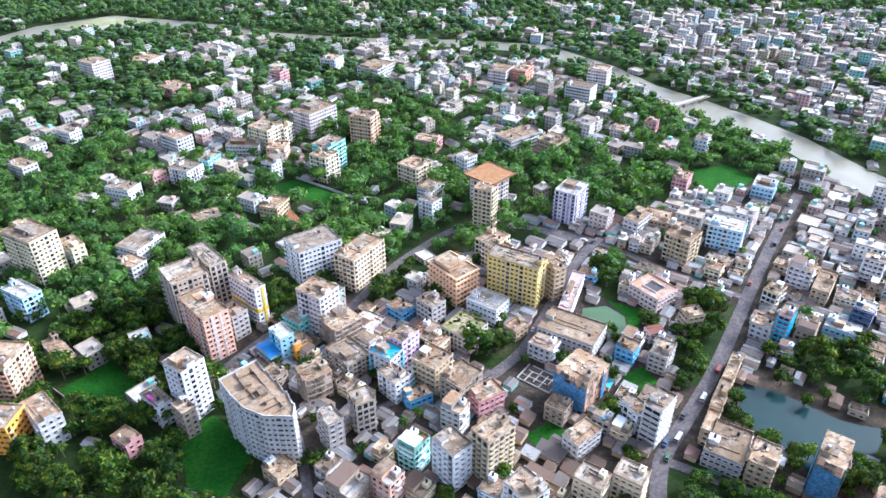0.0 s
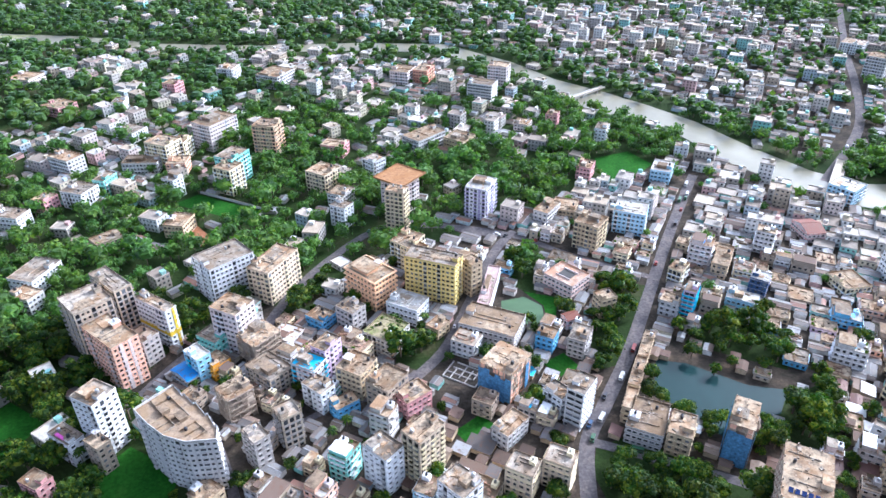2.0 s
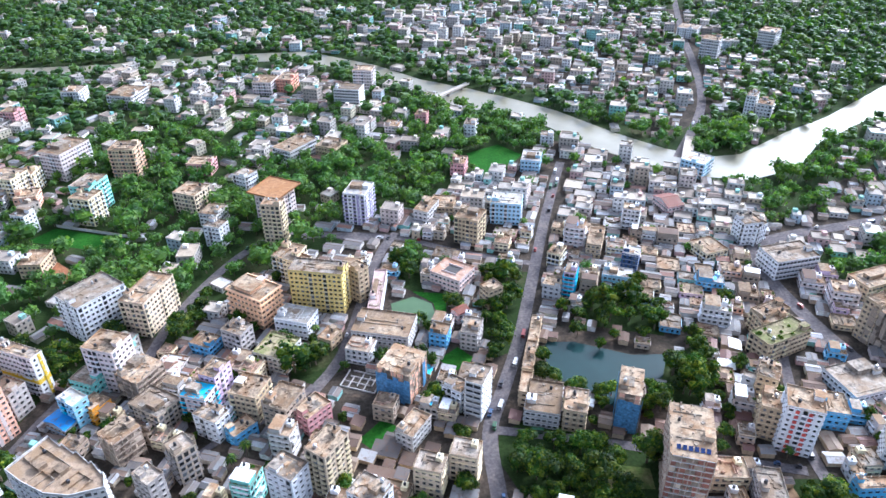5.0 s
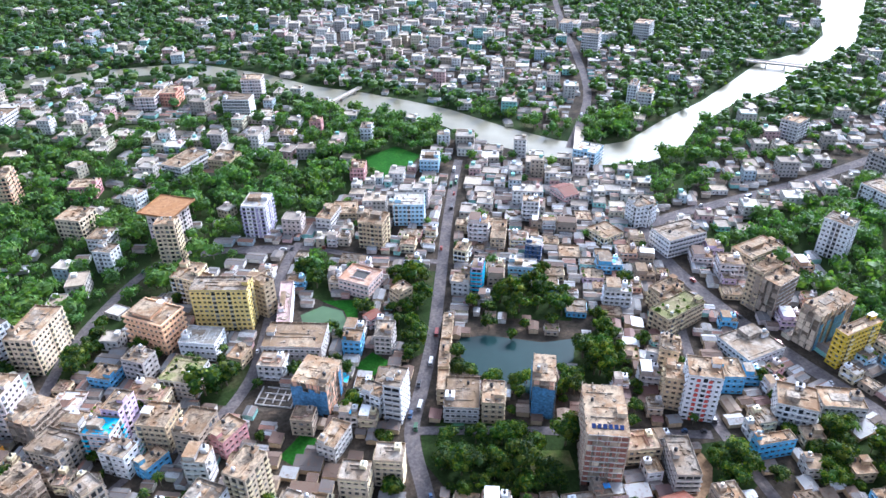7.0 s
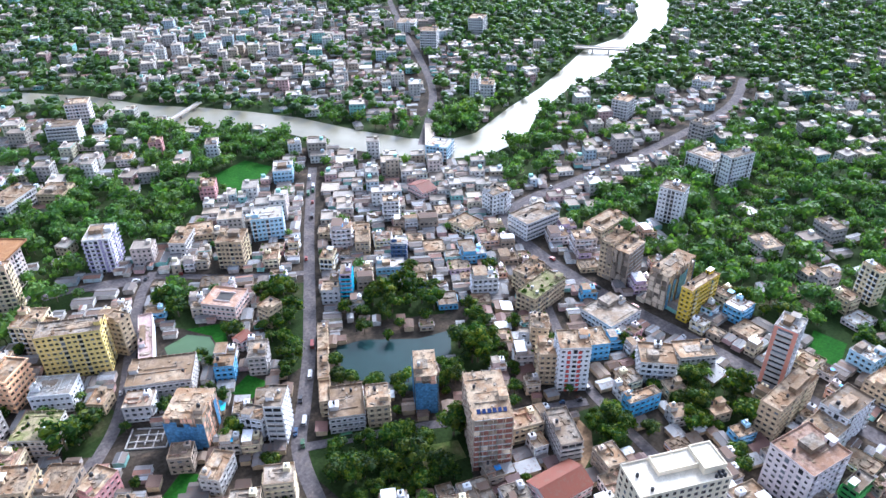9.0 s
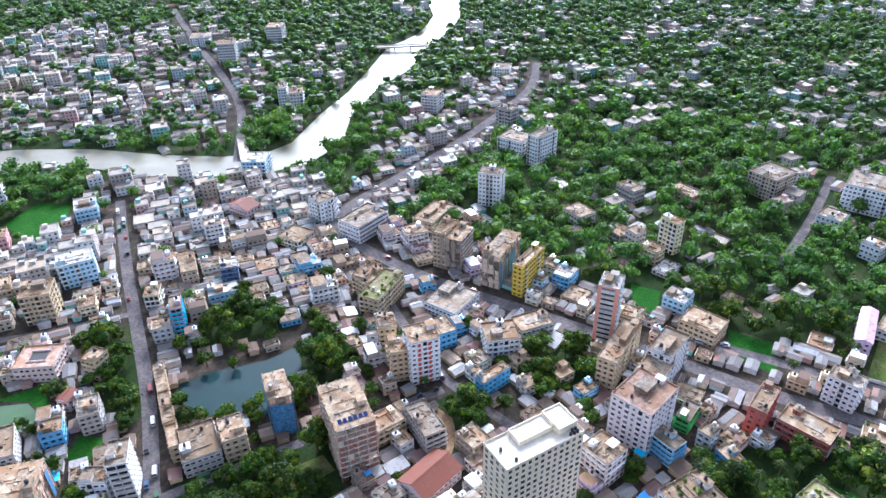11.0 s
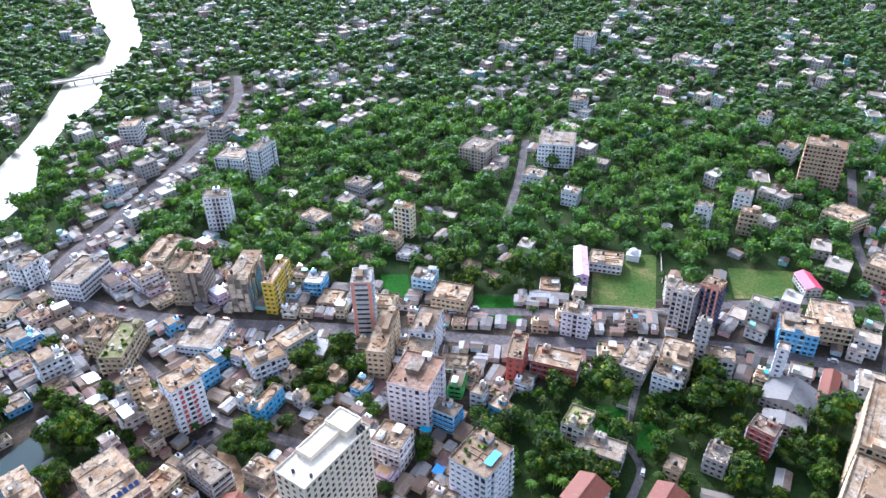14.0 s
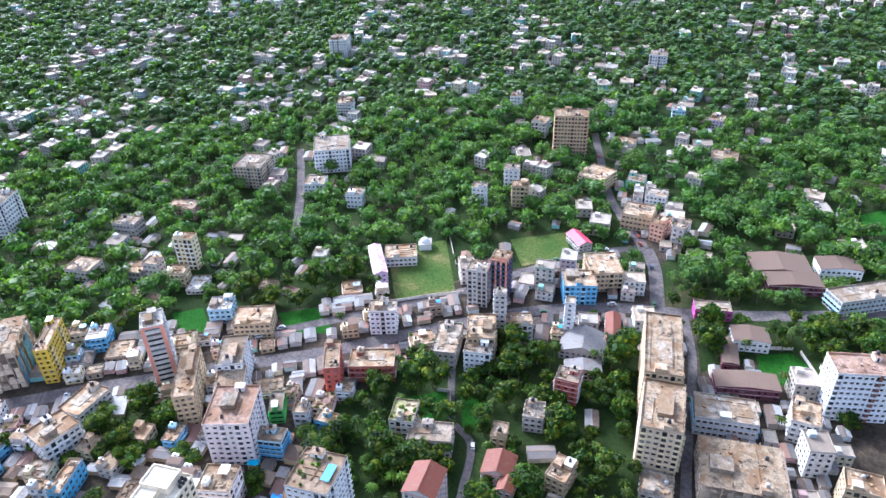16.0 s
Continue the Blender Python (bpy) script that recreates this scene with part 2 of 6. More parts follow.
CARPAINT = tin("car_paint", [(0.6, 0.6, 0.6), (0.05, 0.05, 0.06), (0.30, 0.05, 0.04), (0.05, 0.10, 0.20), (0.05, 0.14, 0.07), (0.7, 0.7, 0.72), (0.08, 0.16, 0.08)], 0.35, 0.1)


def many(name, cols, rough=0.75, metal=0.0, dirt=0.5):
    """A surface of many joined houses, each of another colour, stained and worn."""
    m, n, l, b = tree_of(name)
    g = n.new("ShaderNodeNewGeometry")
    r = ramp(n, [(i / len(cols), c) for i, c in enumerate(cols)])
    r.color_ramp.interpolation = "CONSTANT"
    l.new(g.outputs["Random Per Island"], r.inputs["Fac"])
    stain = span(n, l, noise_of(n, l, 0.4, 6), 0.46, 0.66, 0, dirt)
    c = mixer(n, l, "MIX", stain, r.outputs["Color"], (0.20, 0.16, 0.12))
    c = mixer(n, l, "MULTIPLY", 1.0, c, span(n, l, noise_of(n, l, 2.2, 3), 0.35, 0.65, 0.82, 1.1))
    l.new(c, b.inputs["Base Color"])
    b.inputs["Roughness"].default_value, b.inputs["Metallic"].default_value = rough, metal
    return m


TOWN_WALL = many("town_wall", [(0.60, 0.56, 0.51), (0.76, 0.74, 0.71), (0.52, 0.43, 0.32), (0.68, 0.58, 0.54), (0.70, 0.64, 0.48), (0.40, 0.38, 0.36), (0.60, 0.57, 0.53),
                               (0.50, 0.60, 0.66), (0.62, 0.40, 0.38), (0.68, 0.62, 0.57), (0.40, 0.36, 0.31), (0.30, 0.60, 0.55), (0.8, 0.79, 0.77)])
TOWN_ROOF = many("town_roof", [(0.45, 0.36, 0.26), (0.37, 0.33, 0.28), (0.62, 0.58, 0.52), (0.31, 0.26, 0.21), (0.50, 0.43, 0.34), (0.25, 0.20, 0.155), (0.40, 0.34, 0.275)], 0.85)
TOWN_TIN = many("town_tin", [(0.17, 0.165, 0.165), (0.26, 0.255, 0.255), (0.12, 0.115, 0.115), (0.13, 0.085, 0.065), (0.21, 0.205, 0.205), (0.16, 0.145, 0.14), (0.11, 0.075, 0.055),
                             (0.40, 0.40, 0.41), (0.22, 0.15, 0.11), (0.18, 0.15, 0.13), (0.26, 0.13, 0.09)], 0.75, 0.0, 0.5)
RUBBER = flat("rubber", (0.02, 0.02, 0.02), 0.8)


# ---- mesh helpers ----
class Shape:
    """Collects boxes, prisms and quads into one mesh."""

    def __init__(self):
        self.v, self.f, self.m = [], [], []

    def quad(self, *p, mat=0):
        k = len(self.v)
        self.v += [tuple(q) for q in p]
        self.f.append(tuple(range(k, k + len(p))))
        self.m.append(mat)

    def box(self, cx, cy, z0, sx, sy, sz, a=0.0, mat=0, open_bottom=True):
        k, c, s = len(self.v), math.cos(a), math.sin(a)
        for z in (z0, z0 + sz):
            for ux, uy in ((-1, -1), (1, -1), (1, 1), (-1, 1)):
                x, y = ux * sx / 2, uy * sy / 2
                self.v.append((cx + x * c - y * s, cy + x * s + y * c, z))
        fs = [(4, 5, 6, 7), (0, 1, 5, 4), (1, 2, 6, 5), (2, 3, 7, 6), (3, 0, 4, 7)]
        if not open_bottom:
            fs.append((3, 2, 1, 0))
        self.f += [tuple(k + i for i in q) for q in fs]
        self.m += [mat] * len(fs)

    def prism(self, pts, z0, z1, mat=0):
        k, n = len(self.v), len(pts)
        self.v += [(x, y, z0) for x, y in pts] + [(x, y, z1) for x, y in pts]
        self.f.append(tuple(range(k + n, k + 2 * n)))
        self.f += [(k + i, k + (i + 1) % n, k + n + (i + 1) % n, k + n + i) for i in range(n)]
        self.m += [mat] * (n + 1)

    def cyl(self, x, y, z0, r, h, n=10, top=None, mat=0):
        r2 = r if top is None else top
        k = len(self.v)
        for z, q in ((z0, r), (z0 + h, r2)):
            self.v += [(x + q * math.cos(6.2832 * i / n), y + q * math.sin(6.2832 * i / n), z) for i in range(n)]
        self.f.append(tuple(range(k + n, k + 2 * n)))
        self.f += [(k + i, k + (i + 1) % n, k + n + (i + 1) % n, k + n + i) for i in range(n)]
        self.m += [mat] * (n + 1)

    def gable(self, w, d, z0, rise, over=0.4, thick=0.12, mat=0):
        """A pitched sheet roof with its ridge along x."""
        x, y = w / 2 + over, d / 2 + over
        zl = z0 - rise * over / (d / 2)
        for s in (-1, 1):
            a = [(-x, s * y, zl), (x, s * y, zl), (x, 0, z0 + rise), (-x, 0, z0 + rise)]
            b = [(p[0], p[1], p[2] + thick) for p in a]
            if s > 0:
                a, b = a[::-1], b[::-1]
            self.quad(*b, mat=mat)
            self.quad(*a[::-1], mat=mat)
            for i in range(4):
                j = (i + 1) % 4
                self.quad(a[i], a[j], b[j], b[i], mat=mat)
        self.box(0, 0, z0 + rise + thick - 0.05, 2 * x, 0.4, 0.12, mat=mat)

    def mesh(self, name, mats):
        me = bpy.data.meshes.new(name)
        me.from_pydata(self.v, [], self.f)
        for m in mats:
            me.materials.append(m)
        if len(mats) > 1:
            me.polygons.foreach_set("material_index", self.m)
        me.update()
        return me


def part(name, shape, material, parent, label="", kind=""):
    """One mesh object under a thing."""
    mats = material if isinstance(material, (list, tuple)) else [material]
    ob = new(name, shape.mesh(name, mats))
    ob.parent = parent
    return tagged(ob, label=label, kind=kind)


def empty_at(name, x, y, rot):
    ob = new(name)
    ob.matrix_basis = pose(x, y, 0, 0, 0, rot)
    ob.empty_display_size = 0.5
    return ob


# ---- the plan: water, roads, fields, built-up quarters (metres) ----
RIVER_SOUTH = [(-760, 690), (-520, 800), (-493, 868), (-411, 907), (-304, 910), (-201, 861), (-87, 830), (30, 818), (122, 793), (183, 705),
               (215, 643), (225, 594), (262, 559), (288, 519), (304, 459), (332, 409), (356, 382), (384, 366), (432, 369), (482, 400),
               (561, 425), (633, 430), (714, 460), (790, 474), (858, 499), (975, 569), (1350, 800)]
RIVER_NORTH = [(-800, 760), (-545, 864), (-518, 920), (-438, 976), (-312, 938), (-206, 887), (-90, 859), (40, 848), (132, 825), (195, 743),
               (224, 681), (262, 634), (290, 592), (315, 547), (337, 482), (358, 438), (381, 412), (408, 407), (477, 430), (535, 444),
               (617, 474), (681, 499), (745, 500), (790, 512), (844, 534), (937, 607), (1310, 860)]
ROADS = [
    (7, [(80, 150), (86, 171), (96, 203), (113, 226), (137, 258), (166, 302), (203, 359), (242, 416), (264, 447)]),
    (9, [(714, 316), (624, 285), (491, 281), (406, 287), (343, 292), (314, 284), (301, 252), (293, 205), (291, 165), (292, 122), (292, 60),
         (290, 4), (293, -37), (295, -77), (295, -117), (285, -163), (269, -200), (252, -255), (243, -300)]),
    (6.5, [(310, 60), (314, 30), (319, -40), (324, -82), (336, -131), (342, -175), (339, -205)]),
    (6, [(339, -205), (368, -207), (408, -213), (443, -224), (520, -250)]),
    (8, [(338, -206), (314, -199), (280, -183)]),
    (4.5, [(269, -193), (234, -178), (194, -153), (161, -133), (120, -110)]),
    (3.5, [(260, -59), (228, -51), (209, -55), (184, -44), (160, -34)]),
    (5, [(98, 204), (134, 184), (167, 164), (214, 135)]),
    (5.5, [(205, 75), (209, 95), (215, 118), (221, 138), (229, 153), (260, 200), (296, 240)]),
    (6, [(25, 257), (45, 279), (67, 321), (91, 367), (108, 388)]),
    (5, [(42, 406), (77, 398), (109, 380), (140, 350), (179, 320)]),
    (6, [(-54, 301), (-38, 338), (-16, 371), (14, 402), (45, 411), (84, 390), (105, 383)]),
    (3.5, [(-35, 233), (-15, 244), (9, 249), (27, 262)]),
    (4, [(-117, 251), (-101, 278), (-90, 294)]),
    (4.5, [(-74, 247), (-62, 215), (-54, 188), (-50, 160)]),
    (8, [(357, 420), (451, 512), (525, 622), (581, 716), (700, 900)]),
    (6, [(412, 12), (484, 4), (560, 0)]),
]
URBAN = [
    [(723, 296), (624, 266), (479, 258), (393, 263), (330, 267), (314, 282), (330, 304), (412, 307), (504, 305), (632, 311), (714, 341)],
    [(-69, 257), (-67, 330), (-31, 333), (17, 349), (51, 330), (83, 371), (59, 416), (128, 411), (177, 443), (256, 443), (334, 404),
     (351, 376), (365, 334), (316, 293), (334, 227), (327, 127), (248, 76), (170, 60), (60, 130)],
    [(-78, 188), (-66, 225), (-114, 272), (-93, 309), (-49, 308), (-25, 335), (31, 377), (84, 390), (170, 427), (277, 488), (335, 458),
     (229, 266), (137, 268), (93, 185), (40, 140), (-60, 150)],
    [(369, 354), (339, 294), (339, 218), (336, 108), (331, -27), (339, -123), (327, -165), (310, -193), (267, -176), (264, -106),
     (275, -53), (249, 3), (226, 23), (190, 0), (140, 10), (150, 120)],
    [(406, -221), (415, -252), (343, -242), (318, -205), (349, -194)],
    [(285, -174), (267, -199), (201, -226), (190, -253), (100, -220), (110, -90), (165, -114)]]
TOWN = [
    [(258, 755), (355, 550), (362, 455), (475, 498), (569, 596), (667, 827), (384, 998)],
    [(369, 303), (489, 271), (681, 291), (634, 349), (536, 364), (421, 335)],
    [(-112, 808), (110, 780), (170, 637), (154, 533), (36, 513), (5, 612)],
    [(258, 983), (619, 974), (420, 572), (316, 600), (240, 720)],
    [(-300, 618), (-147, 644), (-71, 537), (-90, 466), (-200, 468)],
    [(723, 296), (624, 266), (479, 258), (393, 263), (330, 267), (314, 282), (330, 304), (412, 307), (504, 305), (632, 311), (714, 341)]]
PONDS = [("pond", POND, [(149, 251), (163, 246), (186, 226), (203, 220), (191, 206), (169, 203), (158, 196), (149, 214), (138, 228)]),
         ("algae_pond", ALGAE, [(82, 313), (96, 315), (104, 305), (102, 292), (93, 288), (80, 303)])]
FIELDS = [
    (GRASS, [(-185, 252), (-168, 272), (-148, 256), (-159, 234)]),
    (GRASS, [(-117, 221), (-105, 234), (-80, 215), (-88, 188), (-105, 193)]),
    (GRASS, [(-124, 465), (-108, 477), (-59, 443), (-69, 429)]),
    (GRASS, [(200, 489), (231, 497), (241, 471), (212, 444), (192, 452)]),
    (GRASS, [(39, 220), (52, 228), (58, 221), (43, 212)]),
    (GRASS, [(91, 258), (104, 264), (109, 252), (97, 247)]),
    (GRASS_DRY, [(383, -46), (383, -85), (326, -77), (326, -41)]),
    (GRASS, [(245, -59), (245, -73), (219, -64), (219, -54)]),
    (GRASS, [(246, -32), (246, -55), (227, -50), (231, -34)]),
    (GRASS_DRY, [(372, -126), (371, -164), (342, -156), (340, -123)]),
    (GRASS, [(230, -212), (227, -230), (212, -232), (203, -224), (211, -201)]),
    (GRASS, [(338, -363), (340, -390), (311, -366), (315, -348)]),
    (GRASS, [(305, -345), (305, -356), (286, -341), (290, -334)]),
    (GRASS, [(331, 26), (331, 4), (305, -4), (311, 21)]),
    (GRASS, [(347, 85), (348, 68), (325, 63), (326, 80)]),
    (GRASS_DRY, [(136, 169), (152, 160), (148, 150), (130, 157)]),
    (GRASS, [(97, 320), (115, 311), (109, 294), (103, 291), (105, 305)]),
    (YARD, [(202, 131), (200, 122), (191, 114), (181, 111), (172, 111), (171, 117), (184, 123)]),
    (MUD, [(38, 252), (46, 267), (62, 258), (56, 244)]),
    (CLAY, [(-113, 424), (-103, 431), (-88, 408), (-103, 399)]),
    (SAND, [(-488, 909), (-449, 964), (-370, 956), (-430, 918)])]

GROVES = [
    [(99, 200), (113, 204), (142, 186), (159, 162), (139, 136), (95, 164), (93, 187)],
    [(176, 219), (205, 216), (222, 222), (218, 200), (200, 180), (182, 188), (186, 204)],
    [(196, 284), (226, 251), (211, 233), (169, 261)],
    [(205, 134), (219, 129), (216, 108), (193, 101), (179, 110)],
    [(271, 118), (275, 85), (250, 70), (234, 92), (244, 114)],
    [(20, 287), (44, 292), (46, 269), (27, 263), (17, 270)],
    [(125, 286), (146, 290), (132, 251), (115, 248)],
    [(-53, 353), (-5, 365), (-24, 318), (-43, 318)],
    [(269, -31), (266, -60), (242, -54), (233, -30)],
    [(263, -196), (259, -228), (226, -209), (226, -178)],
    [(319, -202), (303, -261), (268, -237), (277, -183)],
    [(267, -240), (254, -307), (218, -275), (226, -242), (245, -226)],
    [(104, 367), (122, 364), (102, 313), (89, 333)],
    [(145, 328), (172, 313), (138, 257), (119, 268)]]

# which ground is taken, on a raster of 2 m
CELL, X0, Y0, NX, NY = 2.0, -900.0, -1000.0, 1200, 1250
GX, GY = np.meshgrid(X0 + CELL * (np.arange(NX) + 0.5), Y0 + CELL * (np.arange(NY) + 0.5), indexing="ij")


def inside(poly, x, y):
    hit = np.zeros(np.shape(x), bool)
    for (xa, ya), (xb, yb) in zip(poly, poly[1:] + poly[:1]):
        if ya != yb:
            hit ^= ((ya > y) != (yb > y)) & (x < (xb - xa) * (y - ya) / (yb - ya) + xa)
    return hit


def near_line(pts, half):
    out = np.zeros((NX, NY), bool)
    for (xa, ya), (xb, yb) in zip(pts, pts[1:]):
        dx, dy = xb - xa, yb - ya
        k = np.clip(((GX - xa) * dx + (GY - ya) * dy) / (dx * dx + dy * dy), 0, 1)
        out |= np.hypot(GX - xa - k * dx, GY - ya - k * dy) < half
    return out


RIVER_POLY = RIVER_SOUTH + RIVER_NORTH[::-1]
WATER = inside(RIVER_POLY, GX, GY)
TAKEN = WATER.copy()
for _, _, p in PONDS:
    TAKEN |= inside(p, GX, GY)
for _, p in FIELDS:
    TAKEN |= inside(p, GX, GY)
ROADMASK = np.zeros((NX, NY), bool)
for wide, p in ROADS:
    ROADMASK |= near_line(p, wide / 2 + (2.2 if wide > 6.6 else 0.8))
TAKEN |= ROADMASK
IN_URBAN, IN_TOWN = np.zeros((NX, NY), bool), np.zeros((NX, NY), bool)
for p in URBAN:
    IN_URBAN |= inside(p, GX, GY)
for p in TOWN:
    IN_TOWN |= inside(p, GX, GY)
IN_GROVE = np.zeros((NX, NY), bool)
for p in GROVES:
    IN_GROVE |= inside(p, GX, GY)
IN_URBAN &= ~IN_GROVE
HOUSES = np.zeros((NX, NY), bool)


def cell(x, y):
    return int((x - X0) / CELL), int((y - Y0) / CELL)


def footprint(x, y, rot, w, d, grow=0.0):
    """The raster window round a turned rectangle, and which of its cells lie in it."""
    r = math.hypot(w, d) / 2 + grow + 2
    i0, j0 = cell(x - r, y - r)
    i1, j1 = cell(x + r, y + r)
    i0, j0, i1, j1 = max(i0, 0), max(j0, 0), min(i1 + 1, NX), min(j1 + 1, NY)
    c, s = math.cos(radians(rot)), math.sin(radians(rot))
    px, py = GX[i0:i1, j0:j1] - x, GY[i0:i1, j0:j1] - y
    m = (np.abs(px * c + py * s) < w / 2 + grow) & (np.abs(-px * s + py * c) < d / 2 + grow)
    return (slice(i0, i1), slice(j0, j1)), m


def is_free(x, y, rot, w, d, grow=0.6):
    win, m = footprint(x, y, rot, w, d, grow)
    return m.any() and not (TAKEN[win] & m).any()


def take(x, y, rot, w, d, grow=0.0):
    win, m = footprint(x, y, rot, w, d, grow)
    TAKEN[win] |= m
    HOUSES[win] |= m


# ---- ground, water, roads, fields ----
def sheet(name, poly, z, material, label, category, rim=0.0):
    bm = bmesh.new()
    vs = [bm.verts.new((x, y, z)) for x, y in poly]
    f = bm.faces.new(vs)
    f.normal_update()
    if f.normal.z < 0:
        f.normal_flip()
    bmesh.ops.triangulate(bm, faces=[f])
    me = bpy.data.meshes.new(name)
    bm.to_mesh(me)
    bm.free()
    me.materials.append(material)
    return tagged(new(name, me), label, category, kind="structure")


g = Shape()
STEP = 250
for i in range(-16, 18):
    for j in range(-16, 18):
        g.quad((i * STEP, j * STEP, 0), ((i + 1) * STEP, j * STEP, 0), ((i + 1) * STEP, (j + 1) * STEP, 0), (i * STEP, (j + 1) * STEP, 0))
tagged(new("ground", g.mesh("ground", [EARTH])), "dark green earth under trees and gardens", "ground", kind="structure")
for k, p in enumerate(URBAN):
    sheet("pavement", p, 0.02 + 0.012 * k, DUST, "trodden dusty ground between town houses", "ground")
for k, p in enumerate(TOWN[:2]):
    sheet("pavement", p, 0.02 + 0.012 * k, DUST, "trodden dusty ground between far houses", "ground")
for k, p in enumerate(GROVES):
    sheet("garden_ground", p, 0.085 + 0.001 * k, EARTH, "shaded green garden ground under trees", "ground")
river = Shape()
for (a, b), (c, d) in zip(zip(RIVER_SOUTH, RIVER_SOUTH[1:]), zip(RIVER_NORTH, RIVER_NORTH[1:])):
    river.quad((*a, 0.12), (*b, 0.12), (*d, 0.12), (*c, 0.12))
tagged(new("water", river.mesh("water", [RIVER])), "wide muddy river shining under hazy sky", "river", kind="structure")
for name, mat, p in PONDS:
    sheet("water", p, 0.14, mat, "still dark pond water" if name == "pond" else "green algae pond water", "pond")
for k, (mat, p) in enumerate(FIELDS):
    sheet("field", p, 0.10 + 0.004 * k, mat, {"grass": "bright green grass field", "worn_grass": "worn grass playing field with bare earth",
          "yard_ground": "bare sandy brown yard beside a building", "clay_ground": "bare reddish clay ground", "mud_ground": "dark muddy building plot", "sand": "sandy river bank with thin grass"}[mat.name], "field")


def ribbon(pts, half, z, shape):
    """A smooth strip along a line, with small kerb drops at its sides."""
    pts = [Vector((x, y, 0)) for x, y in pts]
    fine = []
    for i in range(len(pts) - 1):
        a, b, c, d = pts[max(i - 1, 0)], pts[i], pts[i + 1], pts[min(i + 2, len(pts) - 1)]
        for k in range(6):
            t = k / 6
            fine.append(0.5 * ((2 * b) + (c - a) * t + (2 * a - 5 * b + 4 * c - d) * t * t + (3 * b - a - 3 * c + d) * t ** 3))
    fine.append(pts[-1])
    rows = []
    for i, p in enumerate(fine):
        t = (fine[min(i + 1, len(fine) - 1)] - fine[max(i - 1, 0)]).normalized()
        s = Vector((-t.y, t.x, 0))
        rows.append([(p + s * half + Vector((0, 0, q)))[:] for q in (0.0, z)] + [(p - s * half + Vector((0, 0, q)))[:] for q in (z, 0.0)])
    for a, b in zip(rows, rows[1:]):
        for k in range(3):
            shape.quad(a[k], a[k + 1], b[k + 1], b[k])
    return fine


ROAD_LINES = []
for k, (wide, p) in enumerate(ROADS):
    s = Shape()
    ROAD_LINES.append((wide, ribbon(p, wide / 2, 0.17 + 0.006 * k, s)))
    tagged(new("road", s.mesh("road", [ASPHALT])), "worn grey asphalt road" if wide > 5 else "narrow worn lane", "road", kind="structure")


# ---- buildings ----
def style(wall, accent=None, roof="tan", mode="punch", **kw):
    return dict(wall=wall, accent=accent or wall, roof=roof, mode=mode, **kw)


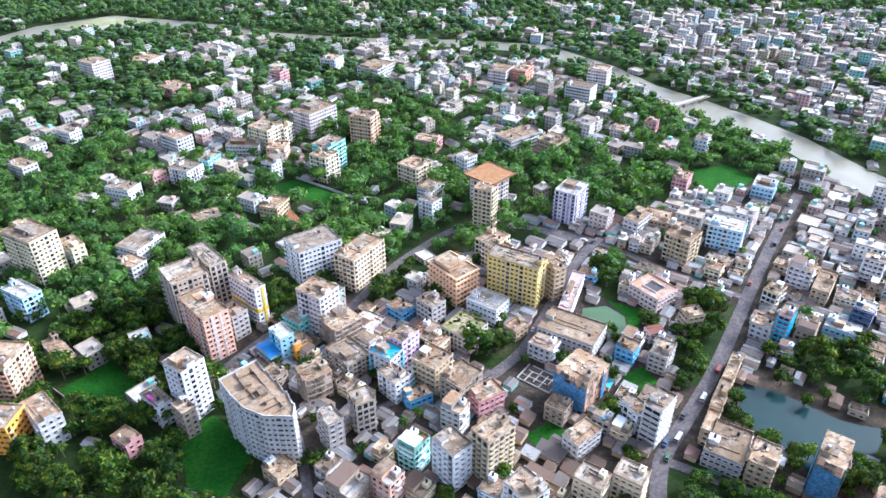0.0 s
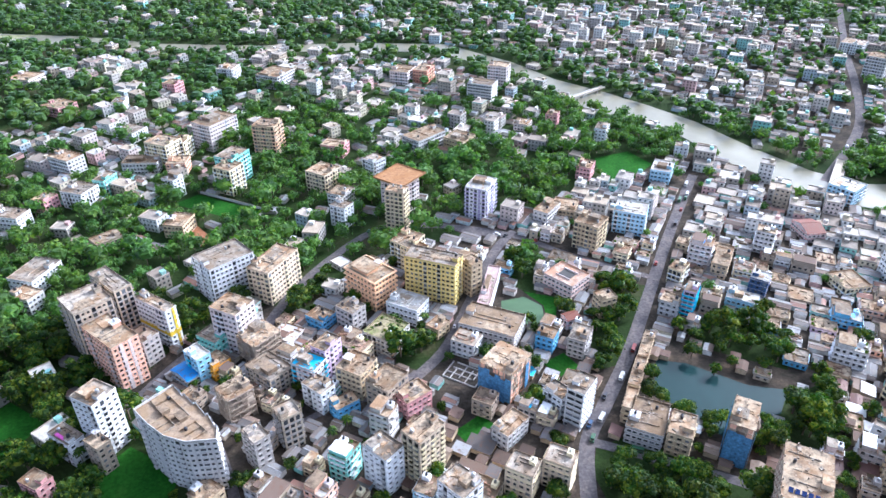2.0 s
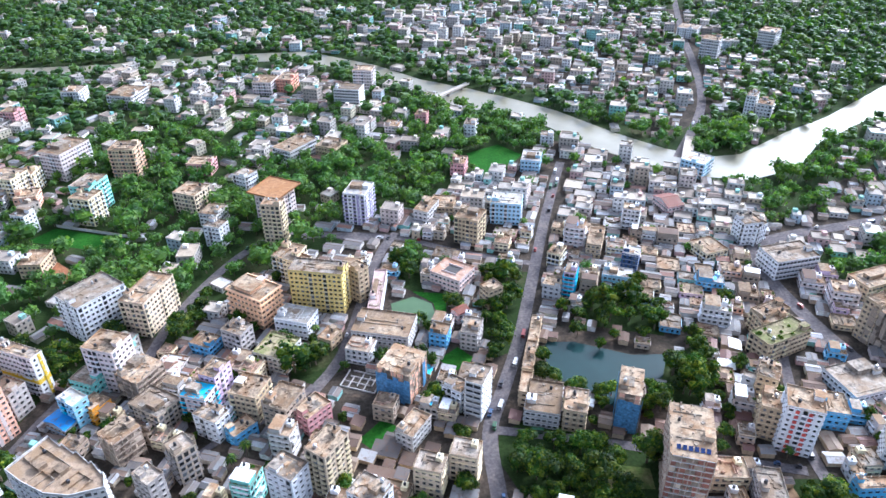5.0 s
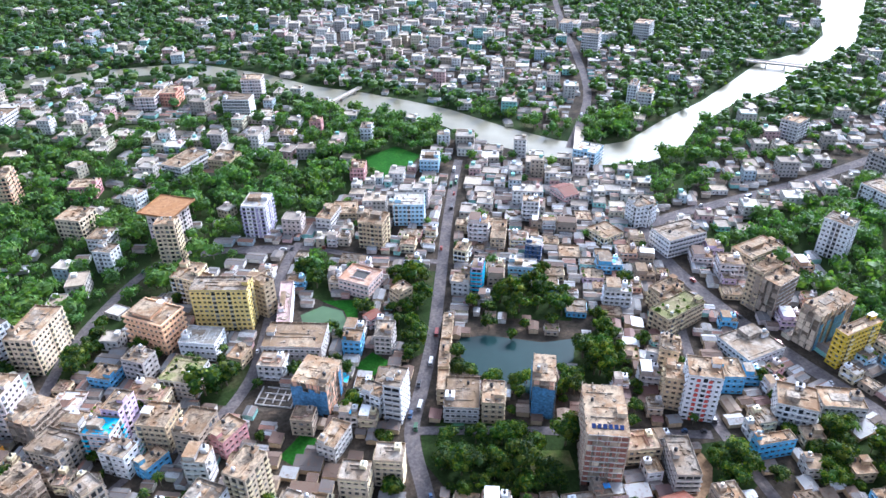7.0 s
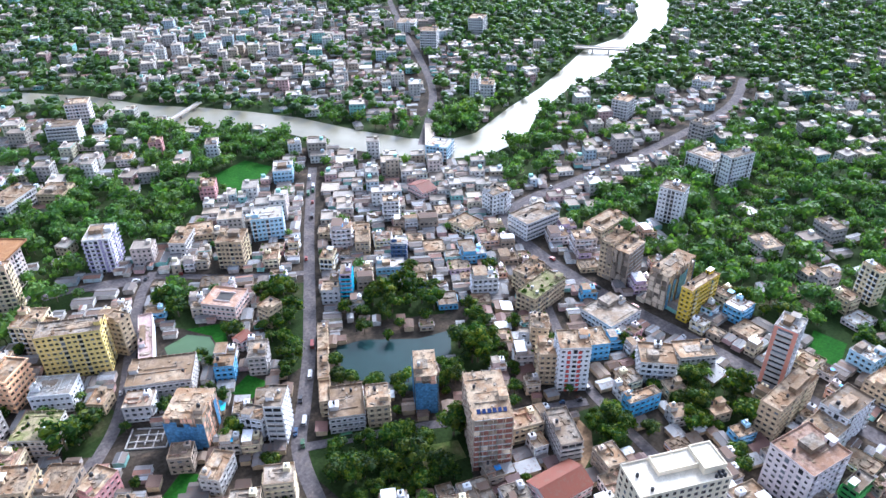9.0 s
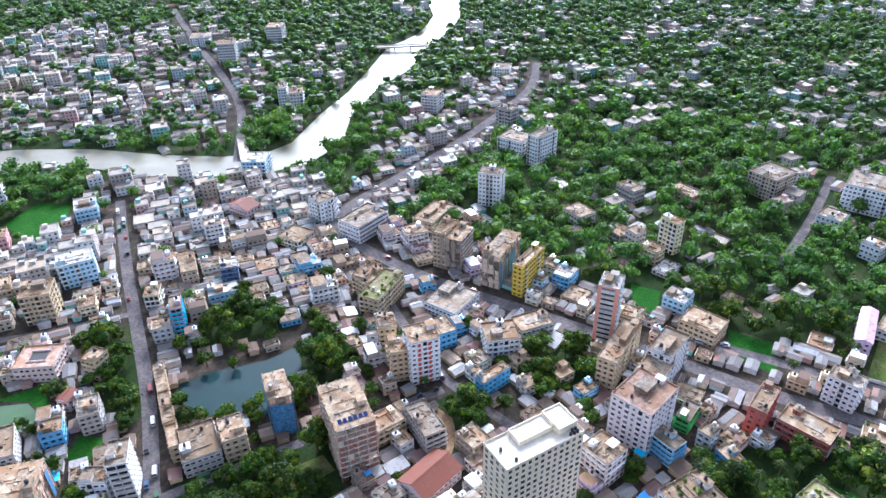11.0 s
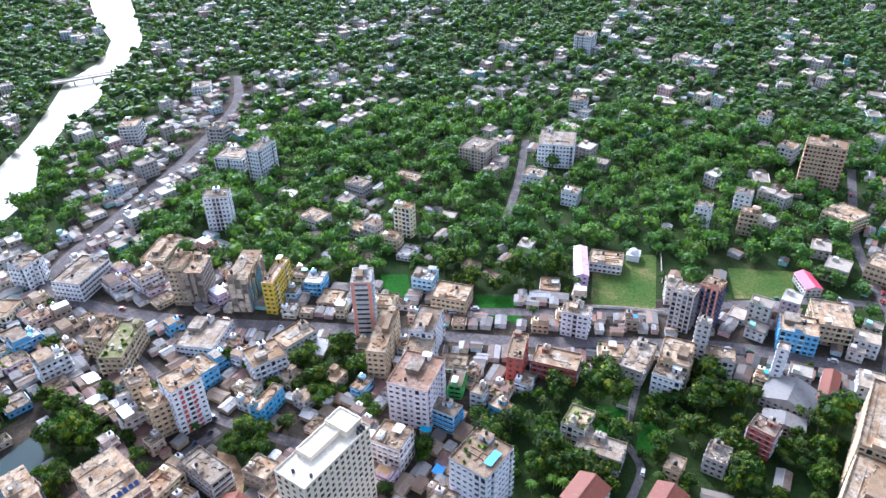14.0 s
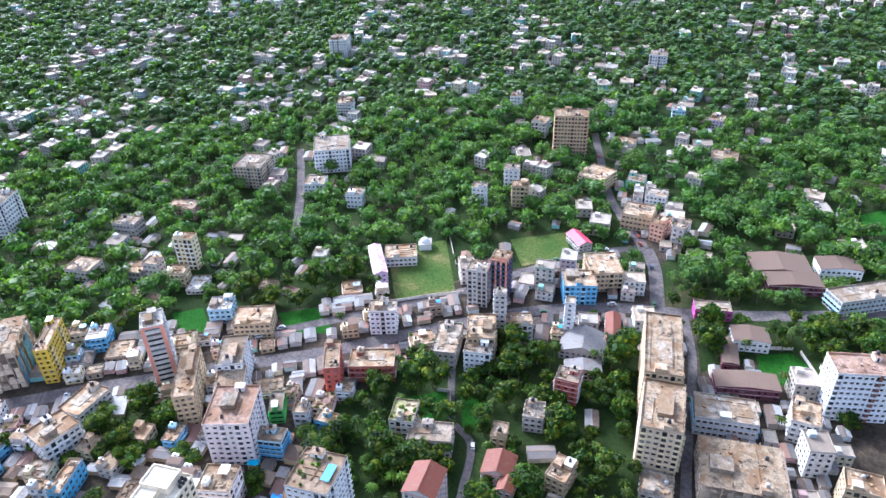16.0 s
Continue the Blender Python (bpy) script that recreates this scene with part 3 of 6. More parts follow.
STYLES = dict(
    white=style("white", "whitegrey", "grey"), whitegrey=style("whitegrey", "white", "tan"), cream=style("cream", "white", "tan", "mix"),
    skyblue=style("skyblue", "white", "white"), brick_tan=style("tan", "peach", "tan", "mix"), orange=style("orange", "cream", "tan"),
    raw=style("concrete", "brown", "tan", "raw"), peach=style("peach", "pinkwhite", "tan", "punch", stripe="pinkwhite", stripes=(-0.16, 0.16), sides=(0,)), greybrown=style("beige", "grey", "grey", "mix"),
    whiteyellow=style("white", "white", "grey", "punch", stripe="gold", band="gold", sides=(1,)), grey=style("grey", "whitegrey", "grey"), teal=style("teal", "white", "grey"),
    lightblue=style("skyblue", "cyan", "white"), bluetin=style("grey", "blue", "blue", "gable"), whitepurple=style("white", "white", "grey", awning="magenta"),
    brown=style("concrete", "brown", "tan"), pink=style("pink", "pinkwhite", "tan"), tan=style("tan", "cream", "tan"),
    pinkwhite=style("pinkwhite", "white", "tan"), blue=style("blue", "skyblue", "tan"), cyanroof=style("pinkwhite", "cyan", "cyan", "punch"),
    lilac=style("lilac", "pinkwhite", "tan"), beige=style("beige", "cream", "tan", "mix"), bluescaf=style("concrete", "brown", "tan", "raw", net=1.0, infill="peach"), halfscaf=style("concrete", "brown", "tan", "raw", net=0.4, infill="beige"), rawbrick=style("concrete", "whitegrey", "tan", "raw", infill="brown"),
    peachband=style("apricot", "apricot", "tan", "punch", ledge=0.25, wrap=True), allwhite=style("white", "white", "white"), hospital=style("white", "white", "grey", "mix"), creamblock=style("cream", "creamwhite", "tan", "punch", ledge=0.45), salmon=style("coral", "cream", "tan"), yellow=style("yellow", "cream", "grey"), greygreen=style("whitegrey", "tan", "green", garden=True),
    whiteband=style("white", "whitegrey", "grey", "band"), brownroof=style("whitegrey", "brown", "brown"), courtyard=style("pinkwhite", "peach", "pink", court=True),
    redroof=style("pinkwhite", "red", "red", "gable"), pinkcyan=style("lilac", "cyan", "grey", "band"), tanblue=style("tan", "navy", "tan"),
    navy=style("navy", "grey", "white"), pinkroof=style("white", "white", "palepink"), tangreen=style("tan", "cream", "green", garden=True),
    gold=style("gold", "cream", "tan"), redwhite=style("white", "white", "tan", "punch", stripe="red", stripes=(-0.2, 0.15), sides=(0,), dashed=True), bluetan=style("blue", "cyan", "tan"),
    greyflat=style("grey", "whitegrey", "grey", "band"), brownslab=style("beige", "whitegrey", "tan", "raw", solar=True, infill="rustbrown"), bigwhite=style("creamwhite", "creamwhite", "cream", "punch", penthouse=True, bay=2.9),
    orangewhite=style("whitegrey", "white", "white", "punch", front="coral"), whitepunch=style("rosewhite", "rosewhite", "pink", bay=3.0), bluestripe=style("skyblue", "blue", "grey", "band"),
    green=style("green", "green", "grey", "band"), whitegarden=style("white", "white", "brown", garden=True, awning="blue"), redhip=style("whitegrey", "red", "red", "gable"),
    redbrick=style("brick", "whitegrey", "tan", "band"), redbrick2=style("brick", "brick", "brown"), greyband=style("whitegrey", "grey", "grey", "mix"),
    orangeblue=style("coral", "navy", "tan", "mix"), whitebrown=style("white", "white", "pink", "punch", stripe="rustbrown", sides=(3,)), magenta=style("magenta", "magenta", "grey"),
    whiteviolet=style("white", "violet", "white", "mix", stripe="violet"), paleblue=style("whitegrey", "skyblue", "grey", "band"),
    brownlong=style("maroon", "whitegrey", "brownlong", "gable", pitch=0.09), brownwhite=style("white", "whitegrey", "brownlong", "gable", pitch=0.09), browngable=style("whitegrey", "brown", "rust", "gable"), lilacpink=style("lilac", "pink", "lilactin", "gable", pitch=0.15), pinktin=style("whitegrey", "pink", "pinktin", "gable"),
    brickband=style("brick", "white", "grey", "band"), formwork=style("pinkwhite", "whitegrey", "tan", "punch", canopy=True), tinbig=style("grey", "grey", "tin", "gable"))
WORDS = dict(white="white", creamwhite="cream-white", whitegrey="off-white", cream="cream", skyblue="pale blue", peach="peach", orange="orange", concrete="bare concrete", beige="beige",
             grey="grey", teal="turquoise", pink="pink", tan="tan", pinkwhite="pinkish white", blue="blue", lilac="lilac", yellow="yellow", navy="dark blue",
             gold="golden yellow", brown="brown", maroon="dark red", apricot="apricot", rosewhite="pinkish white", brick="brick red", green="bright green", magenta="magenta")
ROOFMAT = dict(ROOF, blue=TIN_BLUE, cyan=TIN_CYAN, red=TILE_RED, rust=TIN_RED, pinktin=TIN_PINK, tin=TIN, lilactin=TIN_LILAC, brownlong=TIN_BROWN)


def on_face(side, w, d, u, out):
    """A point u along a facade, out from it, and the facade's turn."""
    a = side * math.pi / 2
    half = d / 2 if side % 2 == 0 else w / 2
    x, y = u, -(half + out)
    return x * math.cos(a) - y * math.sin(a), x * math.sin(a) + y * math.cos(a), a


def roof_things(top, w, d, st, rng, root, big):
    """Stair head, tanks, column stubs and clutter on a flat roof."""
    if min(w, d) < 5:
        return
    sx, sy = min(w * 0.38, rng.uniform(2.6, 4.5)), min(d * 0.38, rng.uniform(3, 5))
    px, py = rng.choice((-1, 1)) * (w / 2 - sx / 2 - 0.5), rng.uniform(-0.3, 0.3) * d
    s = Shape()
    s.box(px, py, top, sx, sy, 2.4, mat=0)
    s.box(px, py, top + 2.4, sx + 0.5, sy + 0.5, 0.18, mat=1, open_bottom=False)
    s.box(px - (sx / 2 + 0.02) * (1 if px > 0 else -1), py, top, 0.06, 0.9, 2.0, mat=2)
    part("stair_head", s, [PAINT[st["wall"]], TIN_WHITE if rng.random() < 0.18 else ROOF["grey" if st["roof"] not in ROOF else st["roof"]], GLASS], root)
    for _ in range(rng.choice((1, 1, 2)) if big else 1):
        t = Shape()
        tx, ty, r = -px * rng.uniform(0.3, 0.9), rng.uniform(-0.35, 0.35) * d, rng.uniform(0.55, 0.85)
        on_top = rng.random() < 0.5
        if on_top:
            tx, ty = px, py
        z = top + (2.58 if on_top else 0.0)
        for q in (-1, 1):
            t.box(tx + q * r * 0.6, ty, z, 0.2, 2 * r, 0.35)
        t.cyl(tx, ty, z + 0.35, r, 1.3, 10)
        t.cyl(tx, ty, z + 1.65, r, 0.3, 10, top=r * 0.35)
        part("water_tank", t, PLASTIC if rng.random() < 0.6 else STEEL, root)
    if big:
        c = Shape()
        for _ in range(rng.randint(2, 4)):       # low walls that part the roof
            if rng.random() < 0.5:
                c.box(rng.uniform(-0.4, 0.4) * w, rng.uniform(-0.1, 0.1) * d, top, 0.22, d * rng.uniform(0.4, 0.8), rng.uniform(0.2, 0.5))
            else:
                c.box(rng.uniform(-0.1, 0.1) * w, rng.uniform(-0.4, 0.4) * d, top, w * rng.uniform(0.4, 0.8), 0.22, rng.uniform(0.2, 0.5))
        for _ in range(rng.randint(9, 18)):
            bx, by = rng.uniform(-0.42, 0.42) * w, rng.uniform(-0.42, 0.42) * d
            c.box(bx, by, top, rng.uniform(0.4, 2.2), rng.uniform(0.3, 1.5), rng.uniform(0.08, 0.7), rng.uniform(0, 3))
        part("roof_clutter", c, ROOF[rng.choice(("tan", "grey", st["roof"] if st["roof"] in ROOF else "tan"))], root, kind="stuff")
        if rng.random() < 0.6:
            q = Shape()
            q.box(rng.uniform(-0.2, 0.2) * w, rng.uniform(-0.3, 0.3) * d, top, w * rng.uniform(0.25, 0.5), d * rng.uniform(0.25, 0.4), rng.choice((0.35, 0.35, 2.6)))
            part("roof_room", q, [ROOF[rng.choice(("tan", "grey", "brown"))]], root)
        if rng.random() < 0.65:
            q = Shape()
            m = max(2, int(w / 3.4))
            for i in range(m + 1):
                for e in (-1, 1):
                    q.box((i / m - 0.5) * (w - 0.6), e * (d / 2 - 0.3), top, 0.3, 0.3, rng.uniform(0.9, 1.5))
            part("roof_column", q, PAINT["concrete"], root, kind="stuff")


def bush(shape, x, y, z, r, count, rng, size=0.5):
    for _ in range(count):
        v = Vector((rng.gauss(0, 1), rng.gauss(0, 1), abs(rng.gauss(0, 1)))).normalized()
        p = Vector((x, y, z)) + v * r * rng.uniform(0.5, 1)
        n = (v + 0.7 * Vector((rng.gauss(0, 1), rng.gauss(0, 1), rng.gauss(0, 1)))).normalized()
        a = n.orthogonal().normalized() * size
        b = n.cross(a)
        shape.quad(p - a - b, p + a - b, p + a + b, p - a + b)


class Pieces:
    """Alike windows, sunshades and balconies of one building: each an object on a shared mesh, or joined where they are too small to tell apart."""
    shared, left = {}, 640

    def __init__(self, root, single, wallm, accm):
        self.root, self.wallm, self.accm = root, wallm, accm
        self.single = single
        self.joined = {"window": Shape(), "sunshade": Shape(), "balcony": Shape()}

    def material(self, name):
        return {"window": GLASS, "sunshade": self.wallm, "balcony": self.accm}[name]

    def shape(self, name, s, x, y, z, a, size):
        if name == "balcony":           # a slab with its front wall, as one bent piece
            w, dp, hh = size
            k, c, q = len(s.v), math.cos(a), math.sin(a)
            prof = [(-dp / 2, -0.15), (-dp / 2, hh), (-dp / 2 + 0.1, hh), (-dp / 2 + 0.1, 0.0), (dp / 2, 0.0), (dp / 2, -0.15)]
            for u in (-w / 2, w / 2):
                for v, zz in prof:
                    s.v.append((x + u * c - v * q, y + u * q + v * c, z + zz))
            s.f += [(k + i, k + 6 + i, k + 6 + (i + 1) % 6, k + (i + 1) % 6) for i in range(6)]
            s.f += [(k, k + 1, k + 2, k + 3, k + 4, k + 5), (k + 11, k + 10, k + 9, k + 8, k + 7, k + 6)]
            s.m += [0] * 8
        else:
            s.box(x, y, z, *size, a, open_bottom=False)

    def add(self, name, x, y, z, a, size):
        if not self.single or Pieces.left <= 0:
            return self.shape(name, self.joined[name], x, y, z, a, size)
        Pieces.left -= 1
        mat = self.material(name)
        key = (name, mat.name, size)
        if key not in Pieces.shared:
            s = Shape()
            self.shape(name, s, 0, 0, 0, 0, size)
            Pieces.shared[key] = s.mesh(name, [mat])
        ob = new(name, Pieces.shared[key])
        ob.parent = self.root
        ob.matrix_basis = Matrix.Translation((x, y, z)) @ Matrix.Rotation(a, 4, "Z")

    def close(self):
        for name, s in self.joined.items():
            if s.v:
                part(name, s, self.material(name), self.root, kind="stuff")


def ring(shape, w, d, z0, h, t=0.2, inner=0):
    """A low wall round a flat roof, in one piece."""
    k = len(shape.v)
    for ww, dd, z in ((w, d, z0), (w, d, z0 + h), (w - 2 * t, d - 2 * t, z0 + h), (w - 2 * t, d - 2 * t, z0)):
        shape.v += [(-ww / 2, -dd / 2, z), (ww / 2, -dd / 2, z), (ww / 2, dd / 2, z), (-ww / 2, dd / 2, z)]
    for r in range(3):
        shape.f += [(k + 4 * r + i, k + 4 * r + (i + 1) % 4, k + 4 * r + 4 + (i + 1) % 4, k + 4 * r + 4 + i) for i in range(4)]
        shape.m += [inner if r else 0] * 4


def tower(kind, x, y, rot, w, d, h, name="apartment_building", label=None, mark=True, seed=None, category="building", group=""):
    """A flat-roofed house of several storeys with its facades, parapet and roof things."""
    st = STYLES[kind]
    rng = random.Random(seed if seed is not None else int(x * 31 + y * 57 + h * 7))
    n = max(1, round((h - 0.9) / 3.05))
    fh = (h - 0.9) / n
    root = empty_at(name, x, y, rot)
    tagged(root, label or f"{WORDS.get(st['wall'], st['wall'])} {n}-storey building with {'bare frame' if st['mode'] == 'raw' else 'stained concrete roof'}", category, group)
    if mark:
        take(x, y, rot, w, d, 0.5)
    wallm, accm, roofm = PAINT[st["wall"]], PAINT[st["accent"]], ROOFMAT[st["roof"]]
    deck = h - 0.9
    gable = st["mode"] == "gable"
    body = Shape()
    pieces = Pieces(root, math.hypot(x - 110, y - 110) < 150, wallm, accm)
    raw = st["mode"] == "raw"
    big = w * d > 90
    if raw:
        body.box(0, 0, 0, w * 0.55, d * 0.55, deck, mat=1)
        cols = Shape()
        nx, ny = max(2, round(w / 4.2)) + 1, max(2, round(d / 4.2)) + 1
        for f in range(n):
            body.box(0, 0, (f + 1) * fh - 0.18, w, d, 0.18, mat=0, open_bottom=False)
            for side in range(4):
                length = w if side % 2 == 0 else d
                bays = max(1, round(length / 3.4))
                for k in range(bays):
                    u = (k + 0.5) / bays * length - length / 2
                    if rng.random() < (0.8 if f < n * 0.7 else 0.45):
                        px, py, a = on_face(side, w, d, u, -0.35)
                        full = rng.random() < (0.9 if st.get("infill") else 0.45)
                        body.box(px, py, f * fh, length / bays * rng.uniform(0.5, 0.96), 0.2, fh - 0.18 if full else 1.0, a, mat=1 if rng.random() < (0.92 if st.get("infill") else 0.6) else 0)
        for i in range(nx):
            for j in range(ny):
                edge = i in (0, nx - 1) or j in (0, ny - 1)
                cols.box((i / (nx - 1) - 0.5) * (w - 0.5), (j / (ny - 1) - 0.5) * (d - 0.5), 0 if edge else deck, 0.4, 0.4, (deck if edge else 0) + rng.choice((0.2, 0.8, 1.3)))
        part("wall", body, [wallm, PAINT[st.get("infill", "brown")]], root, "concrete floor slabs with brick infill")
        part("column", cols, PAINT["concrete"], root, kind="stuff")
        if st.get("net"):
            for side in (0, 3, 1):
                length = w if side % 2 == 0 else d
                net = Shape()
                bays = max(3, round(length / 3))
                for k in range(bays):
                    if rng.random() < (st["net"] if side != 1 else 0.25):
                        px, py, a = on_face(side, w, d, ((k + 0.5) / bays - 0.5) * length, 0.45 + rng.uniform(0, 0.2))
                        z0 = fh * rng.choice((0, 0, 0, 0.4))
                        net.box(px, py, z0, length / bays + 0.1, 0.05, (deck - z0) * rng.uniform(0.72, 0.9), a + rng.uniform(-0.03, 0.03))
                if net.v:
                    part("safety_net", net, NET, root, "blue scaffold netting")
        else:
            for f in range(1, n + 1):
                px, py, a = on_face(0, w, d, 0, 0.2 if st.get("infill") else 0.5)
                pieces.add("balcony", px, py, f * fh, a, (round(w * 0.9, 1), 0.4 if st.get("infill") else 1.0, 0.25))
            pieces.close()
    else:
        body.box(0, 0, 0, w, d, deck if not gable else h - 0.2, mat=0)
        mode = st["mode"]
        stacks = {}                    # window columns that carry balconies instead
        for side in range(4):
            cols = max(1, int(((w if side % 2 == 0 else d) - 0.6) / st.get("bay", 2.55)))
            if mode == "mix" and cols > 2 and side != 2:
                stacks[side] = {0, cols - 1, cols // 2}
            elif mode == "punch" and n >= 4 and cols > 3 and side != 2 and not st.get("wrap") and not st.get("penthouse"):
                stacks[side] = set(rng.sample(range(cols), 1 if cols < 6 else 2))
        for side in range(4):
            length = w if side % 2 == 0 else d
            cols = max(1, int((length - 0.6) / st.get("bay", 2.55)))
            for f in range(n):
                z = f * fh
                if mode == "band" and (side in (0, 2) or kind in ("bluestripe", "green", "orangewhite", "pinkcyan")):
                    px, py, a = on_face(side, w, d, 0, 0.03)
                    pieces.add("window", px, py, z + 1.0, a, (round(length - 0.8, 1), 0.08, round(fh - 1.35, 1)))
                    for k in range(cols + 1):
                        px, py, a = on_face(side, w, d, (k / cols - 0.5) * (length - 0.8), 0.06)
                        body.box(px, py, z, 0.35, 0.16, fh, a)
                    continue
                for k in range(cols):
                    u = (k + 0.5) / cols * (length - 0.6) - (length - 0.6) / 2
                    if k in stacks.get(side, ()):
                        px, py, a = on_face(side, w, d, u, 0.02)
                        pieces.add("window", px, py, z + 0.3, a, (1.9, 0.06, round(fh - 0.75, 1)))
                        continue
                    px, py, a = on_face(side, w, d, u + rng.uniform(-0.12, 0.12), 0.02)
                    ww, wh = rng.choice((1.2, 1.45, 1.7)), 1.45
                    pieces.add("window", px, py, z + 0.95, a, (ww, 0.08, wh))
                    if st.get("penthouse"):
                        continue
                    px, py, a = on_face(side, w, d, u, 0.22)
                    pieces.add("sunshade", px, py, z + 0.95 + wh + 0.05, a, (round(ww + 0.4, 2), 0.45, 0.09))
                lh = st.get("ledge", 0.2)
                px, py, a = on_face(side, w, d, 0, 0.04)
                body.box(px, py, z + fh - lh, length + 0.12, 0.10, lh, a, mat=1)
        part("wall", body, [wallm, accm], root)
        if st.get("stripe"):
            for side in st.get("sides", range(4)):
                length = w if side % 2 == 0 else d
                for at in st.get("stripes", (0.18,)):
                    s = Shape()
                    px, py, a = on_face(side, w, d, length * at, 0.12)
                    if st.get("dashed"):       # a panel on each storey
                        for f in range(n):
                            s = Shape()
                            s.box(px, py, f * fh + 0.2, 1.6, 0.3, 1.5, a, open_bottom=False)
                            part("balcony_panel", s, PAINT[st["stripe"]], root, "red painted balcony panel")
                        continue
                    s.box(px, py, 0, 1.5, 0.3, deck + 0.5, a)
                    part("stripe", s, PAINT[st["stripe"]], root, "painted vertical strip")
        if st.get("band"):
            s = Shape()
            ring(s, w + 0.14, d + 0.14, deck * 0.36, 3.4, 0.3)
            part("band", s, PAINT[st["band"]], root, "painted golden band")
        if st.get("front"):
            side = 3
            length = w if side % 2 == 0 else d
            s = Shape()
            px, py, a = on_face(side, w, d, 0, 0.25)
            s.box(px, py, 0, length, 0.5, deck + 0.4, a)
            part("front_wall", s, PAINT[st["front"]], root, "coral painted front")
            for f in range(n):
                s = Shape()
                px, py, a = on_face(side, w, d, 0, 0.55)
                s.box(px, py, f * fh + 1.75, length * 0.62, 0.12, 1.0, a)
                part("window_band", s, GLASS, root, "dark ribbon window")
                s = Shape()
                px, py, a = on_face(side, w, d, 0, 0.85)
                s.box(px, py, f * fh + 0.2, length * 0.66, 0.7, 1.55, a, open_bottom=False)
                part("balcony_front", s, PAINT["whitegrey"], root)
        if st["mode"] in ("band", "mix", "punch"):
            for f in range(1, n):
                for side in range(4):
                    length = w if side % 2 == 0 else d
                    if st["mode"] == "band" and (side in (0, 2) or kind in ("bluestripe", "green", "orangewhite", "pinkcyan")):
                        px, py, a = on_face(side, w, d, 0, 0.38)
                        pieces.add("balcony", px, py, f * fh, a, (round(length + 0.5, 1), 0.7, 0.95))
                    elif side in stacks:
                        cols = max(1, int((length - 0.6) / st.get("bay", 2.55)))
                        for k in sorted(stacks[side]):
                            u = (k + 0.5) / cols * (length - 0.6) - (length - 0.6) / 2
                            px, py, a = on_face(side, w, d, u, 0.52)
                            pieces.add("balcony", px, py, f * fh, a, (2.3, 1.0, 0.9))
        pieces.close()
    if gable:
        r = Shape()
        r.gable(w, d, h - 0.2, min(w, d) * st.get("pitch", 0.22))
        part("roof", r, roofm, root)
        for s in (-1, 1):
            end = Shape()
            tri = [(s * w / 2, -d / 2, h - 0.2), (s * w / 2, d / 2, h - 0.2), (s * w / 2, 0, h - 0.2 + min(w, d) * st.get("pitch", 0.22))]
            end.quad(*(tri if s > 0 else tri[::-1]))
            part("gable_wall", end, wallm, root)
        return root
    top = Shape()
    top.box(0, 0, deck, w + 0.3, d + 0.3, 0.14, open_bottom=False)
    part("roof", top, roofm, root)
    z = deck + 0.14
    if not raw:
        par = Shape()
        ring(par, w + 0.2, d + 0.2, z, 0.78, inner=1)
        part("parapet", par, [wallm, ROOF[st["roof"] if st["roof"] in ROOF else "grey"]], root)
    if st.get("court"):
        # no recess: a thin near-black slab paints the court's shade on the roof
        shade_slab = Shape()
        shade_slab.box(0, 0, z, w * 0.42, d * 0.42, 0.05)
        part("light_well", shade_slab, PAINT["dark"], root, "thin dark slab on the roof painted as a shaded court")
        for s in (-1, 1):
            rim = Shape()
            rim.box(s * w * 0.23, 0, z, 0.3, d * 0.48, 0.9)
            part("court_parapet", rim, wallm, root)
    elif st.get("penthouse"):
        p = Shape()
        p.box(w * 0.02, d * 0.22, z, w * 0.44, d * 0.50, 1.6)
        p.box(w * 0.365, d * 0.11, z, w * 0.245, d * 0.74, 2.6)
        part("penthouse", p, PAINT["creamwhite"], root)
        for bx, by, bw, bd, bz in ((w * 0.02, d * 0.22, w * 0.44, d * 0.50, 1.6), (w * 0.365, d * 0.11, w * 0.245, d * 0.74, 2.6)):
            s = Shape()
            s.box(bx, by, z + bz, bw - 0.5, bd - 0.5, 0.05)
            part("roof_deck", s, ROOF["cream"], root)
            s = Shape()
            ring(s, bw + 0.1, bd + 0.1, z + bz, 0.7, 0.3)
            s.v = [(vx + bx, vy + by, vz) for vx, vy, vz in s.v]
            part("parapet", s, PAINT["creamwhite"], root)
        for tx, ty in ((w * 0.44, -d * 0.42), (w * 0.395, -d * 0.42), (w * 0.44, -d * 0.33), (w * 0.395, -d * 0.33), (w * 0.35, -d * 0.40), (-w * 0.34, -d * 0.36), (-w * 0.40, d * 0.1)):
            t = Shape()
            t.cyl(tx, ty, z, 0.6, 1.4, 12)
            t.cyl(tx, ty, z + 1.4, 0.6, 0.3, 12, top=0.2)
            part("water_tank", t, PLASTIC, root)
    else:
        roof_things(z, w, d, st, rng, root, big)
    if st.get("awning"):
        s = Shape()
        s.box(0, -d * 0.3, z + 0.9, w * 0.42, d * 0.2, 0.1, open_bottom=False)
        for px in (-0.2, 0.2):
            s.box(px * w, -d * 0.3, z, 0.15, 0.15, 0.9)
        part("awning", s, PAINT[st["awning"]], root, f"bright {st['awning']} sheet on short posts")
    if st.get("wrap"):
        for f in range(1, n + 1):
            s = Shape()
            ring(s, w + 1.8, d + 1.8, f * fh - 0.25, 0.95, 0.85)
            part("balcony", s, accm, root, "projecting apricot balcony band")
        s = Shape()
        s.box(-w * 0.1, d * 0.1, z, w * 0.55, d * 0.5, 3.0)
        part("penthouse", s, wallm, root)
        s = Shape()
        s.box(-w * 0.1, d * 0.1, z + 3.0, w * 0.7, d * 0.62, 0.3, open_bottom=False)
